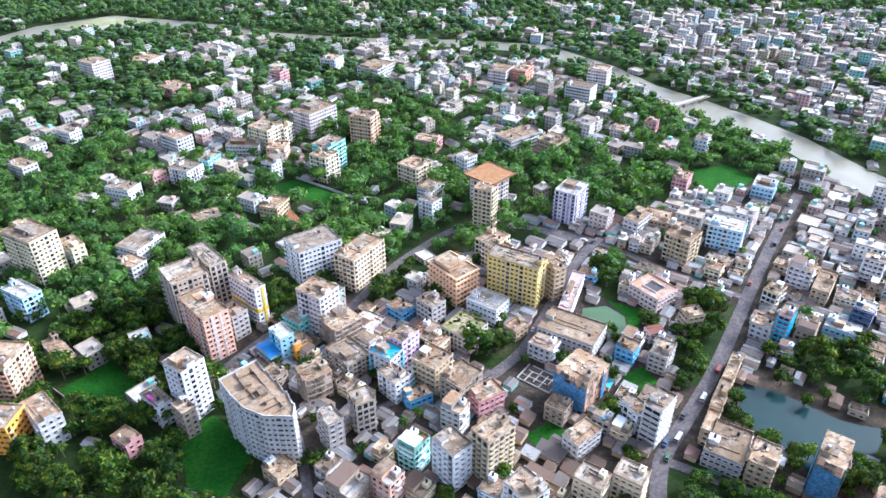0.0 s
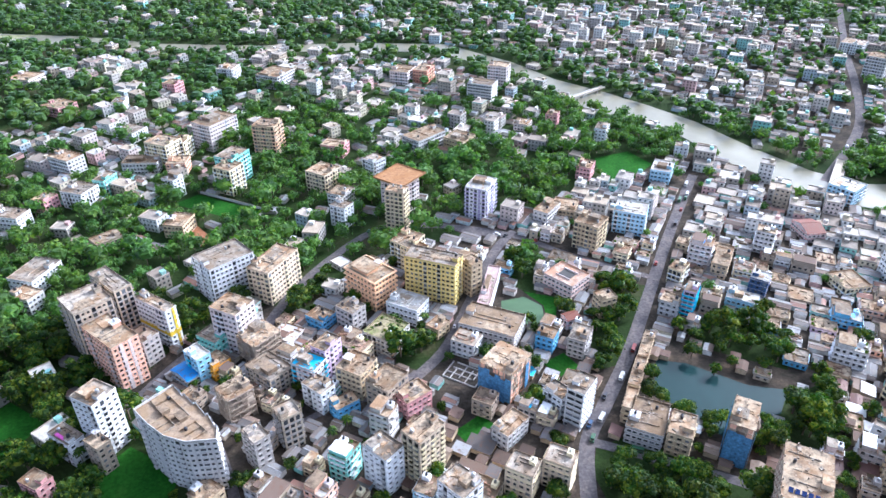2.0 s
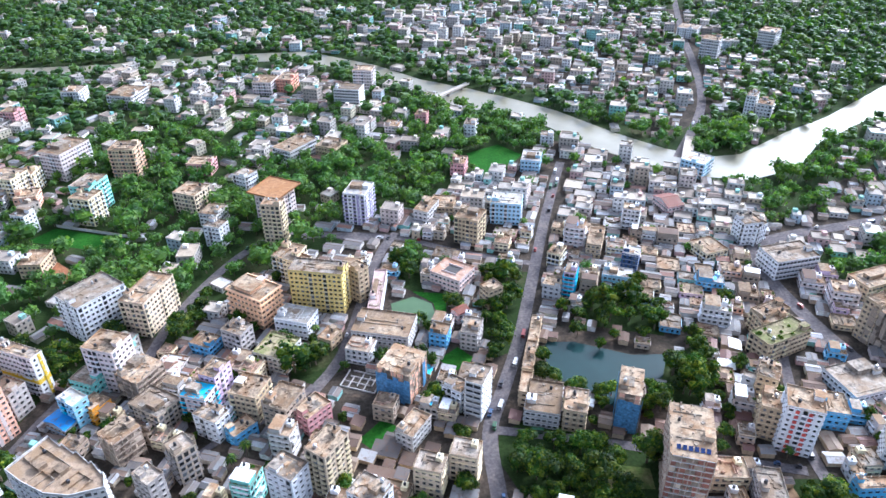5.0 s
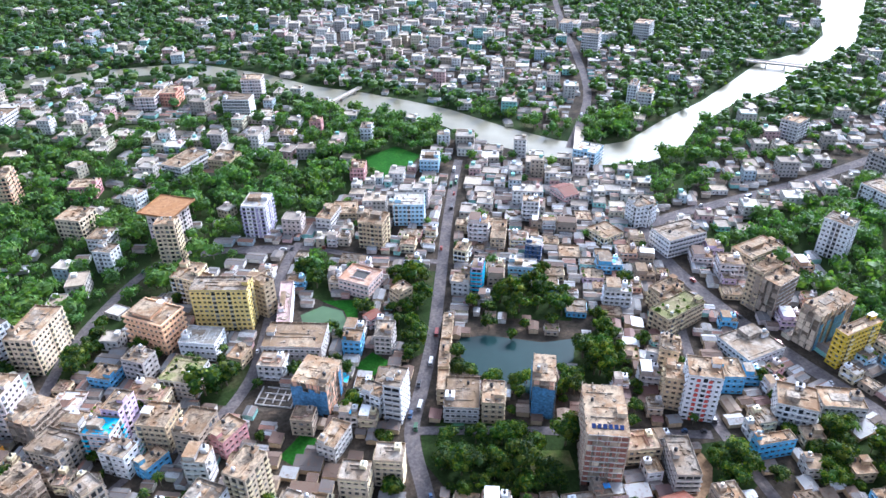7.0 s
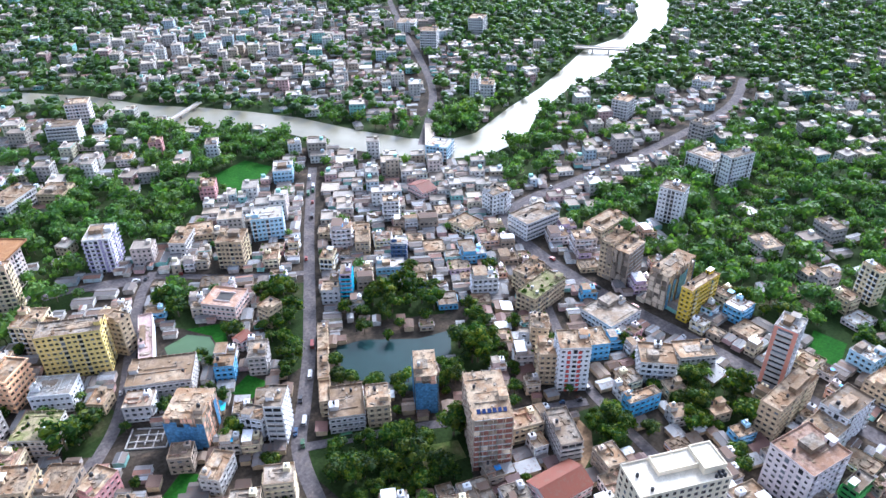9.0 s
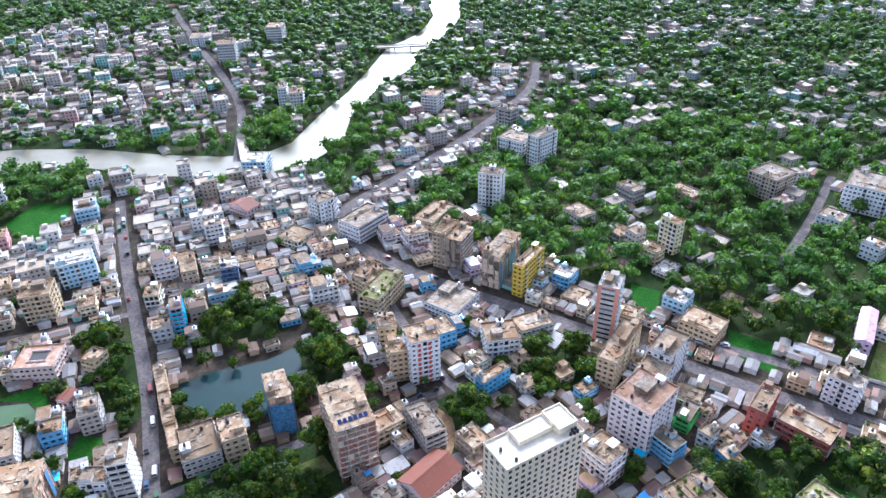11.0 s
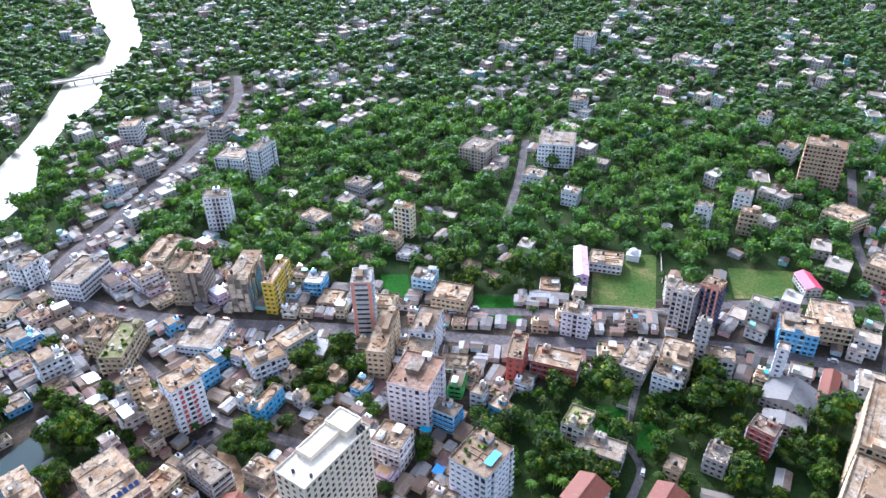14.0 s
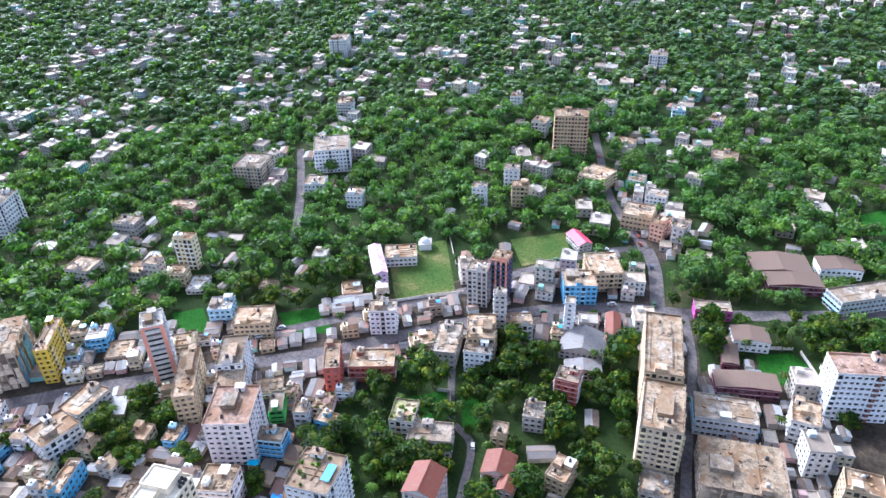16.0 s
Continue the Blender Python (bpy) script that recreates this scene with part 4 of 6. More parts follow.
        part("penthouse_roof", s, ROOF["tan"], root)
    if st.get("canopy"):
        s = Shape()
        s.box(0, 0, z + 3.2, w + 7, d + 7, 0.5, open_bottom=False)
        ring(s, w + 7, d + 7, z + 3.7, 0.7, 0.25)
        part("roof_slab", s, ROOF["rustplank"], root, "wide rust-orange plank formwork")
        for i in range(5):
            for j in range(5):
                if i in (0, 4) or j in (0, 4):
                    s = Shape()
                    s.box((i / 4 - 0.5) * (w - 1), (j / 4 - 0.5) * (d - 1), z, 0.35, 0.35, 3.2)
                    part("prop", s, PAINT["concrete"], root)
    if st.get("solar"):
        for i in range(6):
            s = Shape()
            px, py = (i - 2.5) * w * 0.13, -d * 0.36
            k = len(s.v)
            s.v += [(px - 0.8, py - 0.9, z + 0.3), (px + 0.8, py - 0.9, z + 0.3), (px + 0.8, py + 0.9, z + 1.1), (px - 0.8, py + 0.9, z + 1.1)]
            s.v += [(q[0], q[1], q[2] - 0.08) for q in s.v[k:k + 4]]
            s.f += [(k, k + 1, k + 2, k + 3), (k, k + 4, k + 5, k + 1), (k + 1, k + 5, k + 6, k + 2), (k + 2, k + 6, k + 7, k + 3), (k + 3, k + 7, k + 4, k)]
            s.m += [0] * 5
            for q in (-0.6, 0.6):
                s.box(px + q, py + 0.6, z, 0.08, 0.08, 0.9)
            part("solar_panel", s, PANEL, root, "dark blue solar panel")
    if st.get("garden"):
        for _ in range(9):
            b = Shape()
            bush(b, rng.uniform(-0.44, 0.44) * w, rng.uniform(-0.44, 0.44) * d, z + 0.2, rng.uniform(0.5, 1.1), 22, rng, 0.35)
            part("roof_plant", b, PALM, root)
    return root


# ---- the buildings that stand out, one by one: style, x, y, turn, width, depth, height ----
tower("white", 33.7, 177.2, 38, 11.7, 13.7, 19.5)
tower("redhip", 180.1, -28.6, -32, 15.0, 13.2, 19.5)
tower("bigwhite", 171.7, 69.0, -28, 35.4, 14.8, 42.8)
tower("whitegarden", 187.4, 11.7, -30, 18.9, 17.6, 28.8)
tower("redroof", 180.0, -62.2, -34, 7.2, 6.3, 7.1)
tower("redroof", 162.6, 110.3, -11, 22.1, 15.3, 7.1)
tower("white", 5.4, 197.0, 41, 10.6, 13.3, 22.5)
tower("tan", 179.7, -85.8, 43, 8.9, 12.8, 10.2)
tower("redroof", 190.6, -62.4, -30, 12.0, 12.9, 7.1)
tower("beige", 22.3, 199.8, 39, 15.0, 10.5, 27.0)
tower("grey", 167.4, -122.9, -33, 12.6, 13.2, 4.0)
tower("tan", -66.9, 198.0, -40, 10.4, 10.1, 8.0)
tower("grey", 213.1, -37.8, -20, 11.1, 19.3, 10.2)
tower("brownslab", 159.5, 149.7, -35, 17.1, 28.7, 31.3)
tower("tan", 209.1, -68.3, -27, 9.1, 6.8, 7.1)
tower("grey", -46.9, 215.3, 36, 7.5, 10.4, 19.5)
tower("whitegrey", 62.7, 212.5, 39, 15.6, 9.0, 10.0)
tower("raw", 160.4, -155.3, -28, 26.5, 32.7, 13.3)
tower("greyflat", 184.4, 126.7, -30, 10.2, 21.1, 12.1)
tower("greygreen", 225.4, -28.5, -24, 13.4, 10.9, 13.3)
tower("greybrown", -34.1, 225.8, 26, 9.0, 9.8, 20.3)
tower("bluestripe", 227.8, 31.2, -23, 8.2, 14.0, 11.7)
tower("beige", 187.8, -133.5, -31, 29.0, 17.2, 26.1)
tower("grey", 214.3, -86.3, -26, 10.3, 9.1, 9.7)
tower("blue", 235.4, 6.0, -33, 6.5, 9.6, 8.0)
tower("whiteband", 96.3, 218.1, -43, 8.2, 13.6, 23.2)
tower("tan", 139.2, -193.7, -35, 11.0, 13.8, 16.4)
tower("tan", 135.5, 196.3, -34, 10.2, 14.9, 13.3)
tower("pink", 22.2, 237.7, 30, 14.3, 10.5, 11.1)
tower("whitepunch", 235.8, 44.8, -13, 23.1, 19.5, 25.3)
tower("blue", -9.7, 240.2, 29, 12.2, 7.7, 7.7)
tower("brownroof", 124.5, 206.2, -33, 16.0, 20.6, 10.2)
tower("white", 88.3, 225.6, 35, 8.5, 10.8, 13.3)
tower("whitegrey", 242.5, 16.6, -17, 7.3, 6.6, 10.2)
tower("brown", 10.9, 243.1, -42, 12.7, 16.1, 16.4)
tower("bluescaf", 158.6, 189.4, -37, 10.2, 18.0, 23.8)
tower("white", -21.2, 247.3, 44, 8.9, 13.1, 13.3)
tower("tan", 120.8, 218.2, -33, 4.8, 14.1, 10.2)
tower("brickband", 226.7, -107.4, -35, 9.3, 10.7, 15.0)
tower("brown", -113.1, 224.6, -42, 9.3, 6.5, 16.4)
tower("green", 251.0, 27.6, -7, 12.9, 6.4, 8.7)
tower("pink", -135.7, 213.1, -34, 10.8, 7.8, 10.2)
tower("raw", -58.8, 246.9, 34, 13.4, 11.6, 17.5)
tower("bluescaf", 67.8, 244.8, -44, 17.6, 18.9, 19.3)
tower("bluetan", 227.6, 115.1, -18, 18.0, 5.7, 10.2)
tower("paleblue", 191.9, -168.2, -27, 15.7, 26.5, 11.2)
tower("tan", -2.6, 255.5, -37, 14.0, 14.4, 16.4)
tower("cyanroof", -25.3, 260.7, -35, 13.2, 10.8, 16.4)
tower("white", -114.1, 237.8, -35, 13.1, 12.5, 31.4)
tower("redwhite", 218.7, 150.3, -41, 14.8, 13.8, 27.2)
tower("whitepurple", -128.8, 233.4, -40, 14.4, 7.5, 13.5)
tower("tan", 212.9, 160.6, -44, 8.9, 12.1, 19.5)
tower("whitegrey", 262.7, 47.8, -6, 16.6, 13.1, 16.4)
tower("redbrick2", 268.0, -0.6, -8, 19.9, 7.6, 16.4)
tower("whitegrey", 179.3, -199.3, -37, 14.8, 11.7, 13.3)
tower("tinbig", 239.7, -120.7, -20, 8.2, 17.7, 5.6)
tower("redbrick", 267.8, -20.1, -14, 13.2, 22.4, 10.2)
tower("tan", 221.9, -151.4, -28, 43.9, 16.6, 28.8)
tower("white", 259.1, -72.5, -24, 10.2, 13.4, 13.4)
tower("greybrown", -45.0, 265.7, 42, 13.8, 18.9, 11.8)
tower("lilac", -16.7, 269.8, -39, 8.8, 12.7, 19.5)
tower("tan", 133.1, 238.2, -33, 5.1, 21.9, 7.1)
tower("tan", 270.6, 67.5, -2, 34.9, 9.5, 19.4)
tower("grey", 272.6, -59.6, -24, 23.9, 12.3, 11.2)
tower("tan", 270.7, -77.4, -18, 19.4, 14.2, 16.4)
tower("brownlong", 209.1, -190.7, -22, 11.2, 28.7, 7.1)
tower("whitegrey", 254.4, 125.1, 41, 15.6, 17.3, 13.3)
tower("white", 280.8, 46.7, -8, 21.6, 12.6, 19.5)
tower("whitegrey", -175.8, 224.2, -43, 19.7, 10.2, 16.4)
tower("tan", 224.6, 175.8, 42, 10.3, 8.9, 19.5)
tower("greygreen", 14.0, 285.2, -41, 17.3, 17.9, 12.0)
tower("white", 220.2, 182.0, 41, 4.3, 5.5, 13.3)
tower("bluetin", -85.8, 273.2, 44, 7.7, 13.4, 7.1)
tower("tinbig", 256.7, -128.4, -30, 18.0, 22.9, 5.6)
tower("blue", 96.5, 270.4, -36, 9.6, 9.5, 10.2)
tower("lightblue", -79.4, 276.2, 41, 7.8, 11.4, 16.4)
tower("orange", -72.3, 278.5, 45, 10.6, 10.8, 8.3)
tower("grey", 112.3, 265.0, -36, 9.1, 13.9, 12.0)
tower("blue", 245.0, 155.7, -33, 12.5, 13.9, 11.0)
tower("orange", -190.9, 218.8, -5, 14.2, 14.1, 17.3)
tower("raw", -50.7, 286.6, 43, 17.0, 14.3, 16.4)
tower("whitegrey", 274.6, -98.9, -12, 10.1, 13.8, 13.3)
tower("brownroof", 70.4, 284.9, -32, 30.8, 20.1, 10.8)
tower("tan", 41.9, 290.9, 44, 10.5, 8.4, 7.1)
tower("whitebrown", 185.8, -228.8, -20, 14.0, 26.8, 28.5)
tower("tan", 145.4, 256.8, -33, 5.0, 20.9, 7.1)
tower("greyband", 281.5, -90.6, -20, 6.6, 6.4, 28.4)
tower("whitegrey", 274.4, 116.3, -36, 19.2, 13.1, 10.2)
tower("white", 270.4, -125.4, -27, 6.0, 4.9, 23.8)
tower("redroof", 262.4, -147.1, -25, 24.0, 7.4, 7.1)
tower("white", 301.6, -31.1, -14, 10.2, 14.4, 16.0)
tower("brownlong", 232.4, -196.9, -29, 19.9, 7.7, 4.9)
tower("teal", -74.9, 296.0, -39, 13.5, 10.5, 11.0)
tower("grey", -3.5, 305.7, 44, 10.3, 12.7, 13.3)
tower("orangewhite", 294.9, 82.3, 7, 13.4, 10.7, 35.3)
tower("pinkwhite", -63.4, 299.6, -35, 16.9, 14.6, 26.2)
tower("redroof", 113.9, 285.5, 18, 8.0, 6.1, 7.1)
tower("peach", -119.0, 284.4, 43, 13.8, 27.0, 28.2)
tower("allwhite", 27.8, 308.3, -36, 19.2, 13.9, 11.5)
tower("blue", -20.1, 309.2, -42, 12.4, 10.8, 7.0)
tower("grey", -108.5, 294.8, -39, 12.6, 9.9, 16.4)
tower("brownwhite", 238.9, -212.5, -24, 12.3, 17.9, 7.1)
tower("white", 274.7, 166.5, -4, 24.9, 21.5, 7.1)
tower("tan", 319.7, 37.7, -11, 15.9, 20.3, 10.2)
tower("tan", 135.8, 293.2, 13, 10.0, 8.6, 13.3)
tower("brick_tan", -205.1, 250.6, -5, 16.5, 19.8, 24.2)
tower("greyband", 312.3, -87.7, -28, 10.5, 11.4, 24.8)
tower("pinkroof", 75.3, 317.0, -22, 7.0, 43.6, 8.6)
tower("whiteyellow", -103.2, 309.6, -41, 23.9, 6.8, 25.1)
tower("tangreen", 258.1, 203.0, 5, 29.4, 12.9, 13.3)
tower("peachband", 9.2, 328.5, 40, 16.0, 23.5, 20.5)
tower("yellow", 45.1, 326.1, -30, 30.6, 12.9, 27.1)
tower("orangeblue", 314.4, -101.3, -35, 10.4, 9.7, 27.9)
tower("tan", 66.8, 325.2, 31, 8.2, 9.2, 22.6)
tower("blue", 301.5, -144.0, -16, 15.8, 18.4, 13.3)
tower("raw", -192.3, 273.5, -43, 24.1, 7.5, 9.0)
tower("whitegrey", 172.4, 287.6, -41, 10.3, 9.3, 10.2)
tower("magenta", 265.7, -207.4, -23, 9.0, 19.1, 7.1)
tower("greybrown", -135.7, 308.7, 37, 19.2, 19.8, 31.9)
tower("pinkcyan", 182.4, 286.0, -39, 6.1, 12.1, 18.3)
tower("skyblue", 336.0, 55.5, -10, 12.4, 12.8, 10.1)
tower("tan", 263.5, 216.3, -13, 15.7, 12.5, 12.4)
tower("courtyard", 122.6, 320.2, 37, 17.7, 20.1, 10.2)
tower("gold", 315.0, 138.0, -3, 26.3, 6.6, 21.7)
tower("tan", 266.9, 220.0, 6, 18.7, 9.2, 13.3)
tower("greybrown", -127.2, 324.6, 41, 9.6, 26.4, 31.9)
tower("beige", -45.5, 345.7, -34, 14.8, 28.6, 22.6)
tower("tan", 312.5, -163.5, -11, 22.2, 18.6, 13.3)
tower("cream", 36.1, 352.1, 39, 9.9, 17.0, 19.5)
tower("halfscaf", 317.4, 156.9, 3, 30.8, 11.5, 23.6)
tower("lightblue", 214.5, 285.9, -36, 16.7, 10.1, 7.8)
tower("hospital", -73.5, 350.8, 35, 27.6, 20.7, 25.0)
tower("lilacpink", 357.5, -36.3, -1, 31.6, 7.5, 10.2)
tower("rawbrick", 314.7, 186.7, 6, 18.7, 14.6, 24.1)
tower("tan", 314.4, 194.2, 4, 18.4, 8.7, 25.7)
tower("cream", 190.6, 317.3, 42, 11.7, 8.3, 10.4)
tower("whitegrey", 367.2, -52.2, -10, 14.9, 19.5, 7.1)
tower("cream", 34.9, 370.5, -40, 14.7, 16.9, 13.3)
tower("navy", 229.8, 295.9, -41, 9.8, 10.3, 13.3)
tower("brownlong", 276.4, -264.9, -20, 13.9, 30.0, 7.1)
tower("paleblue", 252.1, -291.1, -3, 13.8, 37.0, 10.2)
tower("skyblue", -229.5, 314.6, -32, 20.1, 11.0, 16.4)
tower("pinktin", 353.8, -166.1, 6, 16.8, 9.2, 5.6)
tower("tanblue", 222.3, 324.3, -37, 9.0, 24.9, 10.2)
tower("tan", 151.5, 363.4, -43, 16.1, 16.5, 19.5)
tower("whitegrey", -184.0, 351.4, -30, 14.4, 11.2, 10.2)
tower("brownlong", 293.2, -268.0, -22, 19.4, 32.6, 7.1)
tower("cream", 395.8, 77.3, -22, 7.3, 12.5, 22.9)
tower("pinkwhite", 391.6, 98.2, -28, 8.5, 9.8, 11.2)
tower("beige", 32.2, 404.8, -28, 12.7, 9.8, 30.5)
tower("cream", 285.1, 292.8, 2, 16.7, 17.3, 6.7)
tower("pinkwhite", 339.5, -229.2, 41, 7.9, 13.5, 14.5)
tower("whiteband", 318.2, 261.2, -6, 28.8, 18.5, 13.0)
tower("brownwhite", 283.1, -300.4, -22, 13.6, 23.5, 7.1)
tower("peach", 349.1, -220.4, 39, 8.7, 14.7, 13.4)
tower("tan", 349.5, 225.4, 0, 28.5, 15.1, 10.2)
tower("white", -4.3, 417.0, -38, 11.9, 10.6, 15.8)
tower("white", -187.2, 376.1, -23, 17.6, 24.3, 10.2)
tower("skyblue", 185.3, 379.7, -30, 20.3, 17.8, 16.4)
tower("whitegrey", 134.2, 401.1, -43, 10.6, 19.8, 10.2)
tower("tan", 368.2, -214.3, -38, 17.8, 19.2, 11.5)
tower("whiteviolet", 91.1, 416.6, -34, 15.3, 19.6, 23.9)
tower("cream", -223.0, 364.1, -43, 16.1, 8.2, 16.4)
tower("pinkwhite", 403.9, 141.5, -26, 14.1, 17.2, 8.3)
tower("creamblock", -240.5, 354.6, -30, 27.4, 17.7, 30.2)
tower("white", 417.4, -117.7, -29, 8.7, 9.3, 19.6)
tower("tan", 149.2, 408.2, -27, 16.3, 18.0, 6.3)
tower("formwork", 37.0, 433.2, -45, 18.4, 19.5, 22.6)
tower("white", 318.4, 297.6, -9, 12.9, 12.2, 16.1)
tower("brown", -154.5, 407.8, 37, 16.8, 11.4, 10.2)
tower("tan", -111.9, 423.8, -18, 13.9, 17.5, 10.2)
tower("white", 321.6, 298.2, 18, 12.0, 16.2, 13.8)
tower("tan", 416.3, -147.3, -22, 8.8, 11.8, 17.0)
tower("white", 396.9, 205.8, 13, 12.8, 16.3, 25.9)
tower("whitegrey", -4.0, 448.3, -34, 13.4, 15.9, 10.0)
tower("white", 448.6, -34.0, -22, 11.3, 11.6, 11.3)
tower("white", 390.7, -239.5, -35, 12.2, 14.3, 9.3)
tower("redroof", 297.2, 351.3, -2, 12.7, 18.5, 7.1)
tower("grey", 450.6, 121.2, -26, 12.1, 16.3, 10.9)
tower("white", 444.6, -150.2, -24, 10.7, 10.7, 16.7)
tower("beige", -16.1, 471.7, -40, 17.9, 18.0, 16.6)
tower("pink", 466.5, 86.3, -24, 12.3, 20.2, 9.3)
tower("tan", 427.7, -210.9, 36, 19.2, 22.0, 11.8)
tower("white", 477.4, -7.7, -17, 15.0, 15.0, 10.1)
tower("teal", 420.5, -239.2, -37, 13.5, 12.7, 6.9)
tower("cream", -84.1, 480.5, -34, 15.5, 15.1, 20.7)
tower("white", 22.7, 491.8, 41, 13.4, 12.1, 13.3)
tower("pink", 181.5, 459.6, -33, 11.0, 14.4, 10.9)
tower("white", -124.0, 478.5, -35, 11.0, 10.0, 15.4)
tower("whiteband", -246.7, 435.1, -18, 15.6, 9.3, 9.4)
tower("white", -226.1, 450.8, -20, 20.7, 13.9, 10.6)
tower("teal", -82.7, 498.0, -32, 15.8, 21.3, 22.6)
tower("skyblue", 237.8, 447.0, -33, 14.7, 20.0, 10.4)
tower("greybrown", 509.3, 36.6, -24, 25.0, 22.3, 17.7)
tower("white", -187.7, 476.2, -27, 18.3, 17.3, 13.3)
tower("pink", -210.7, 472.0, -29, 11.5, 12.8, 10.2)
tower("white", 477.7, 203.3, -16, 23.4, 10.8, 25.7)
tower("white", 521.4, -24.9, -6, 29.4, 27.7, 19.5)
tower("teal", -174.4, 492.3, -22, 9.3, 15.4, 13.3)
tower("skyblue", 352.6, 392.9, 30, 18.7, 18.4, 12.5)
tower("pink", -6.1, 533.1, -25, 19.0, 14.9, 10.0)
tower("brick_tan", 489.2, -213.6, -22, 17.2, 26.1, 34.9)
tower("peach", -127.6, 519.9, -6, 15.1, 14.4, 10.2)
tower("tan", 96.3, 527.9, -43, 19.0, 19.9, 10.8)
tower("whitegrey", 67.1, 533.0, 38, 31.6, 18.9, 13.3)
tower("white", 485.7, 229.8, -5, 21.1, 23.9, 14.4)
tower("pinkwhite", 435.4, -320.6, -37, 17.3, 19.1, 8.0)
tower("whitegrey", 482.8, -260.8, -37, 13.6, 14.4, 7.9)
tower("brick_tan", -59.0, 546.1, -21, 18.8, 17.2, 25.8)
tower("whitegrey", -155.6, 527.0, -6, 27.0, 15.5, 9.7)
tower("white", 270.9, 484.0, -29, 10.3, 10.7, 9.2)
tower("cream", -139.9, 537.7, -32, 20.9, 18.3, 20.0)
tower("cream", -127.4, 546.4, -18, 10.2, 15.6, 16.4)
tower("white", 216.9, 522.4, -32, 9.7, 14.8, 13.4)
tower("whitegrey", 532.6, -204.9, -37, 15.2, 12.8, 13.9)
tower("whitegrey", -213.7, 536.0, -36, 22.3, 15.4, 13.3)
tower("pinkwhite", -104.0, 570.9, -39, 20.6, 31.1, 22.6)
tower("pinkwhite", 158.5, 559.8, -32, 12.4, 14.5, 6.6)
tower("whitegrey", -318.2, 490.3, -30, 20.1, 12.9, 10.2)
tower("pink", 186.5, 563.8, -29, 10.3, 12.0, 11.2)
tower("grey", 534.6, 262.8, -13, 12.0, 16.8, 17.1)
tower("grey", 535.3, 263.4, 8, 14.8, 11.4, 17.0)
tower("lilac", 503.5, -355.9, -42, 14.6, 11.5, 8.7)
tower("white", -178.1, 594.5, -32, 19.1, 18.0, 8.9)
tower("skyblue", 525.6, -331.1, -32, 13.1, 10.8, 12.6)
tower("white", 562.1, -280.7, -39, 16.9, 13.6, 10.7)
tower("whitegrey", 533.7, 341.6, 12, 18.4, 15.5, 18.1)
tower("white", 599.6, -205.0, -27, 12.5, 10.0, 13.2)
tower("whitegrey", 632.8, -47.5, -19, 15.0, 14.2, 12.6)
tower("white", -310.8, 555.2, -28, 16.5, 11.8, 10.2)
tower("whiteband", 137.7, 635.9, -31, 24.6, 18.0, 18.1)
tower("whitegrey", 484.9, 467.9, 40, 16.8, 13.1, 13.8)
tower("white", 479.4, 479.8, 38, 17.6, 8.5, 18.3)
tower("pinkwhite", 162.1, 671.5, -28, 19.2, 16.5, 22.5)
tower("white", -201.9, 663.4, -7, 11.0, 13.1, 11.2)
tower("pinkwhite", 67.9, 702.8, -27, 19.4, 24.0, 13.5)
tower("salmon", 89.9, 703.2, -29, 15.5, 22.6, 13.3)
tower("pink", -257.1, 667.2, -34, 22.3, 21.0, 9.6)
tower("whitegrey", -61.8, 716.1, -31, 25.5, 30.8, 13.3)
tower("pink", -160.0, 701.0, -30, 14.7, 14.0, 13.3)
tower("white", 660.6, 333.1, 21, 22.3, 18.7, 9.2)
tower("white", -111.3, 745.3, -21, 17.4, 20.5, 12.2)
tower("white", 672.2, -388.7, -33, 19.4, 17.2, 14.5)
tower("pinkwhite", -350.1, 711.1, -33, 22.5, 20.8, 21.1)
tower("pinkwhite", -313.6, 753.3, -20, 25.1, 24.6, 10.8)
tower("white", 814.8, -62.6, -18, 25.9, 19.5, 23.1)
tower("whitegrey", 554.2, 633.1, 40, 21.4, 19.3, 22.7)
tower("whitegrey", 646.5, 644.4, 32, 24.7, 19.2, 19.7)
tower("tan", 248.0, 110.5, -28, 9.0, 8.0, 6.6)
tower("brownroof", 234.5, 99.5, -30, 8.5, 8.0, 6.6)
tower("tan", 249.5, 88.5, -24, 9.5, 8.5, 6.6)
tower("white", 588.3, 715.7, 40, 26.6, 23.3, 12.0)


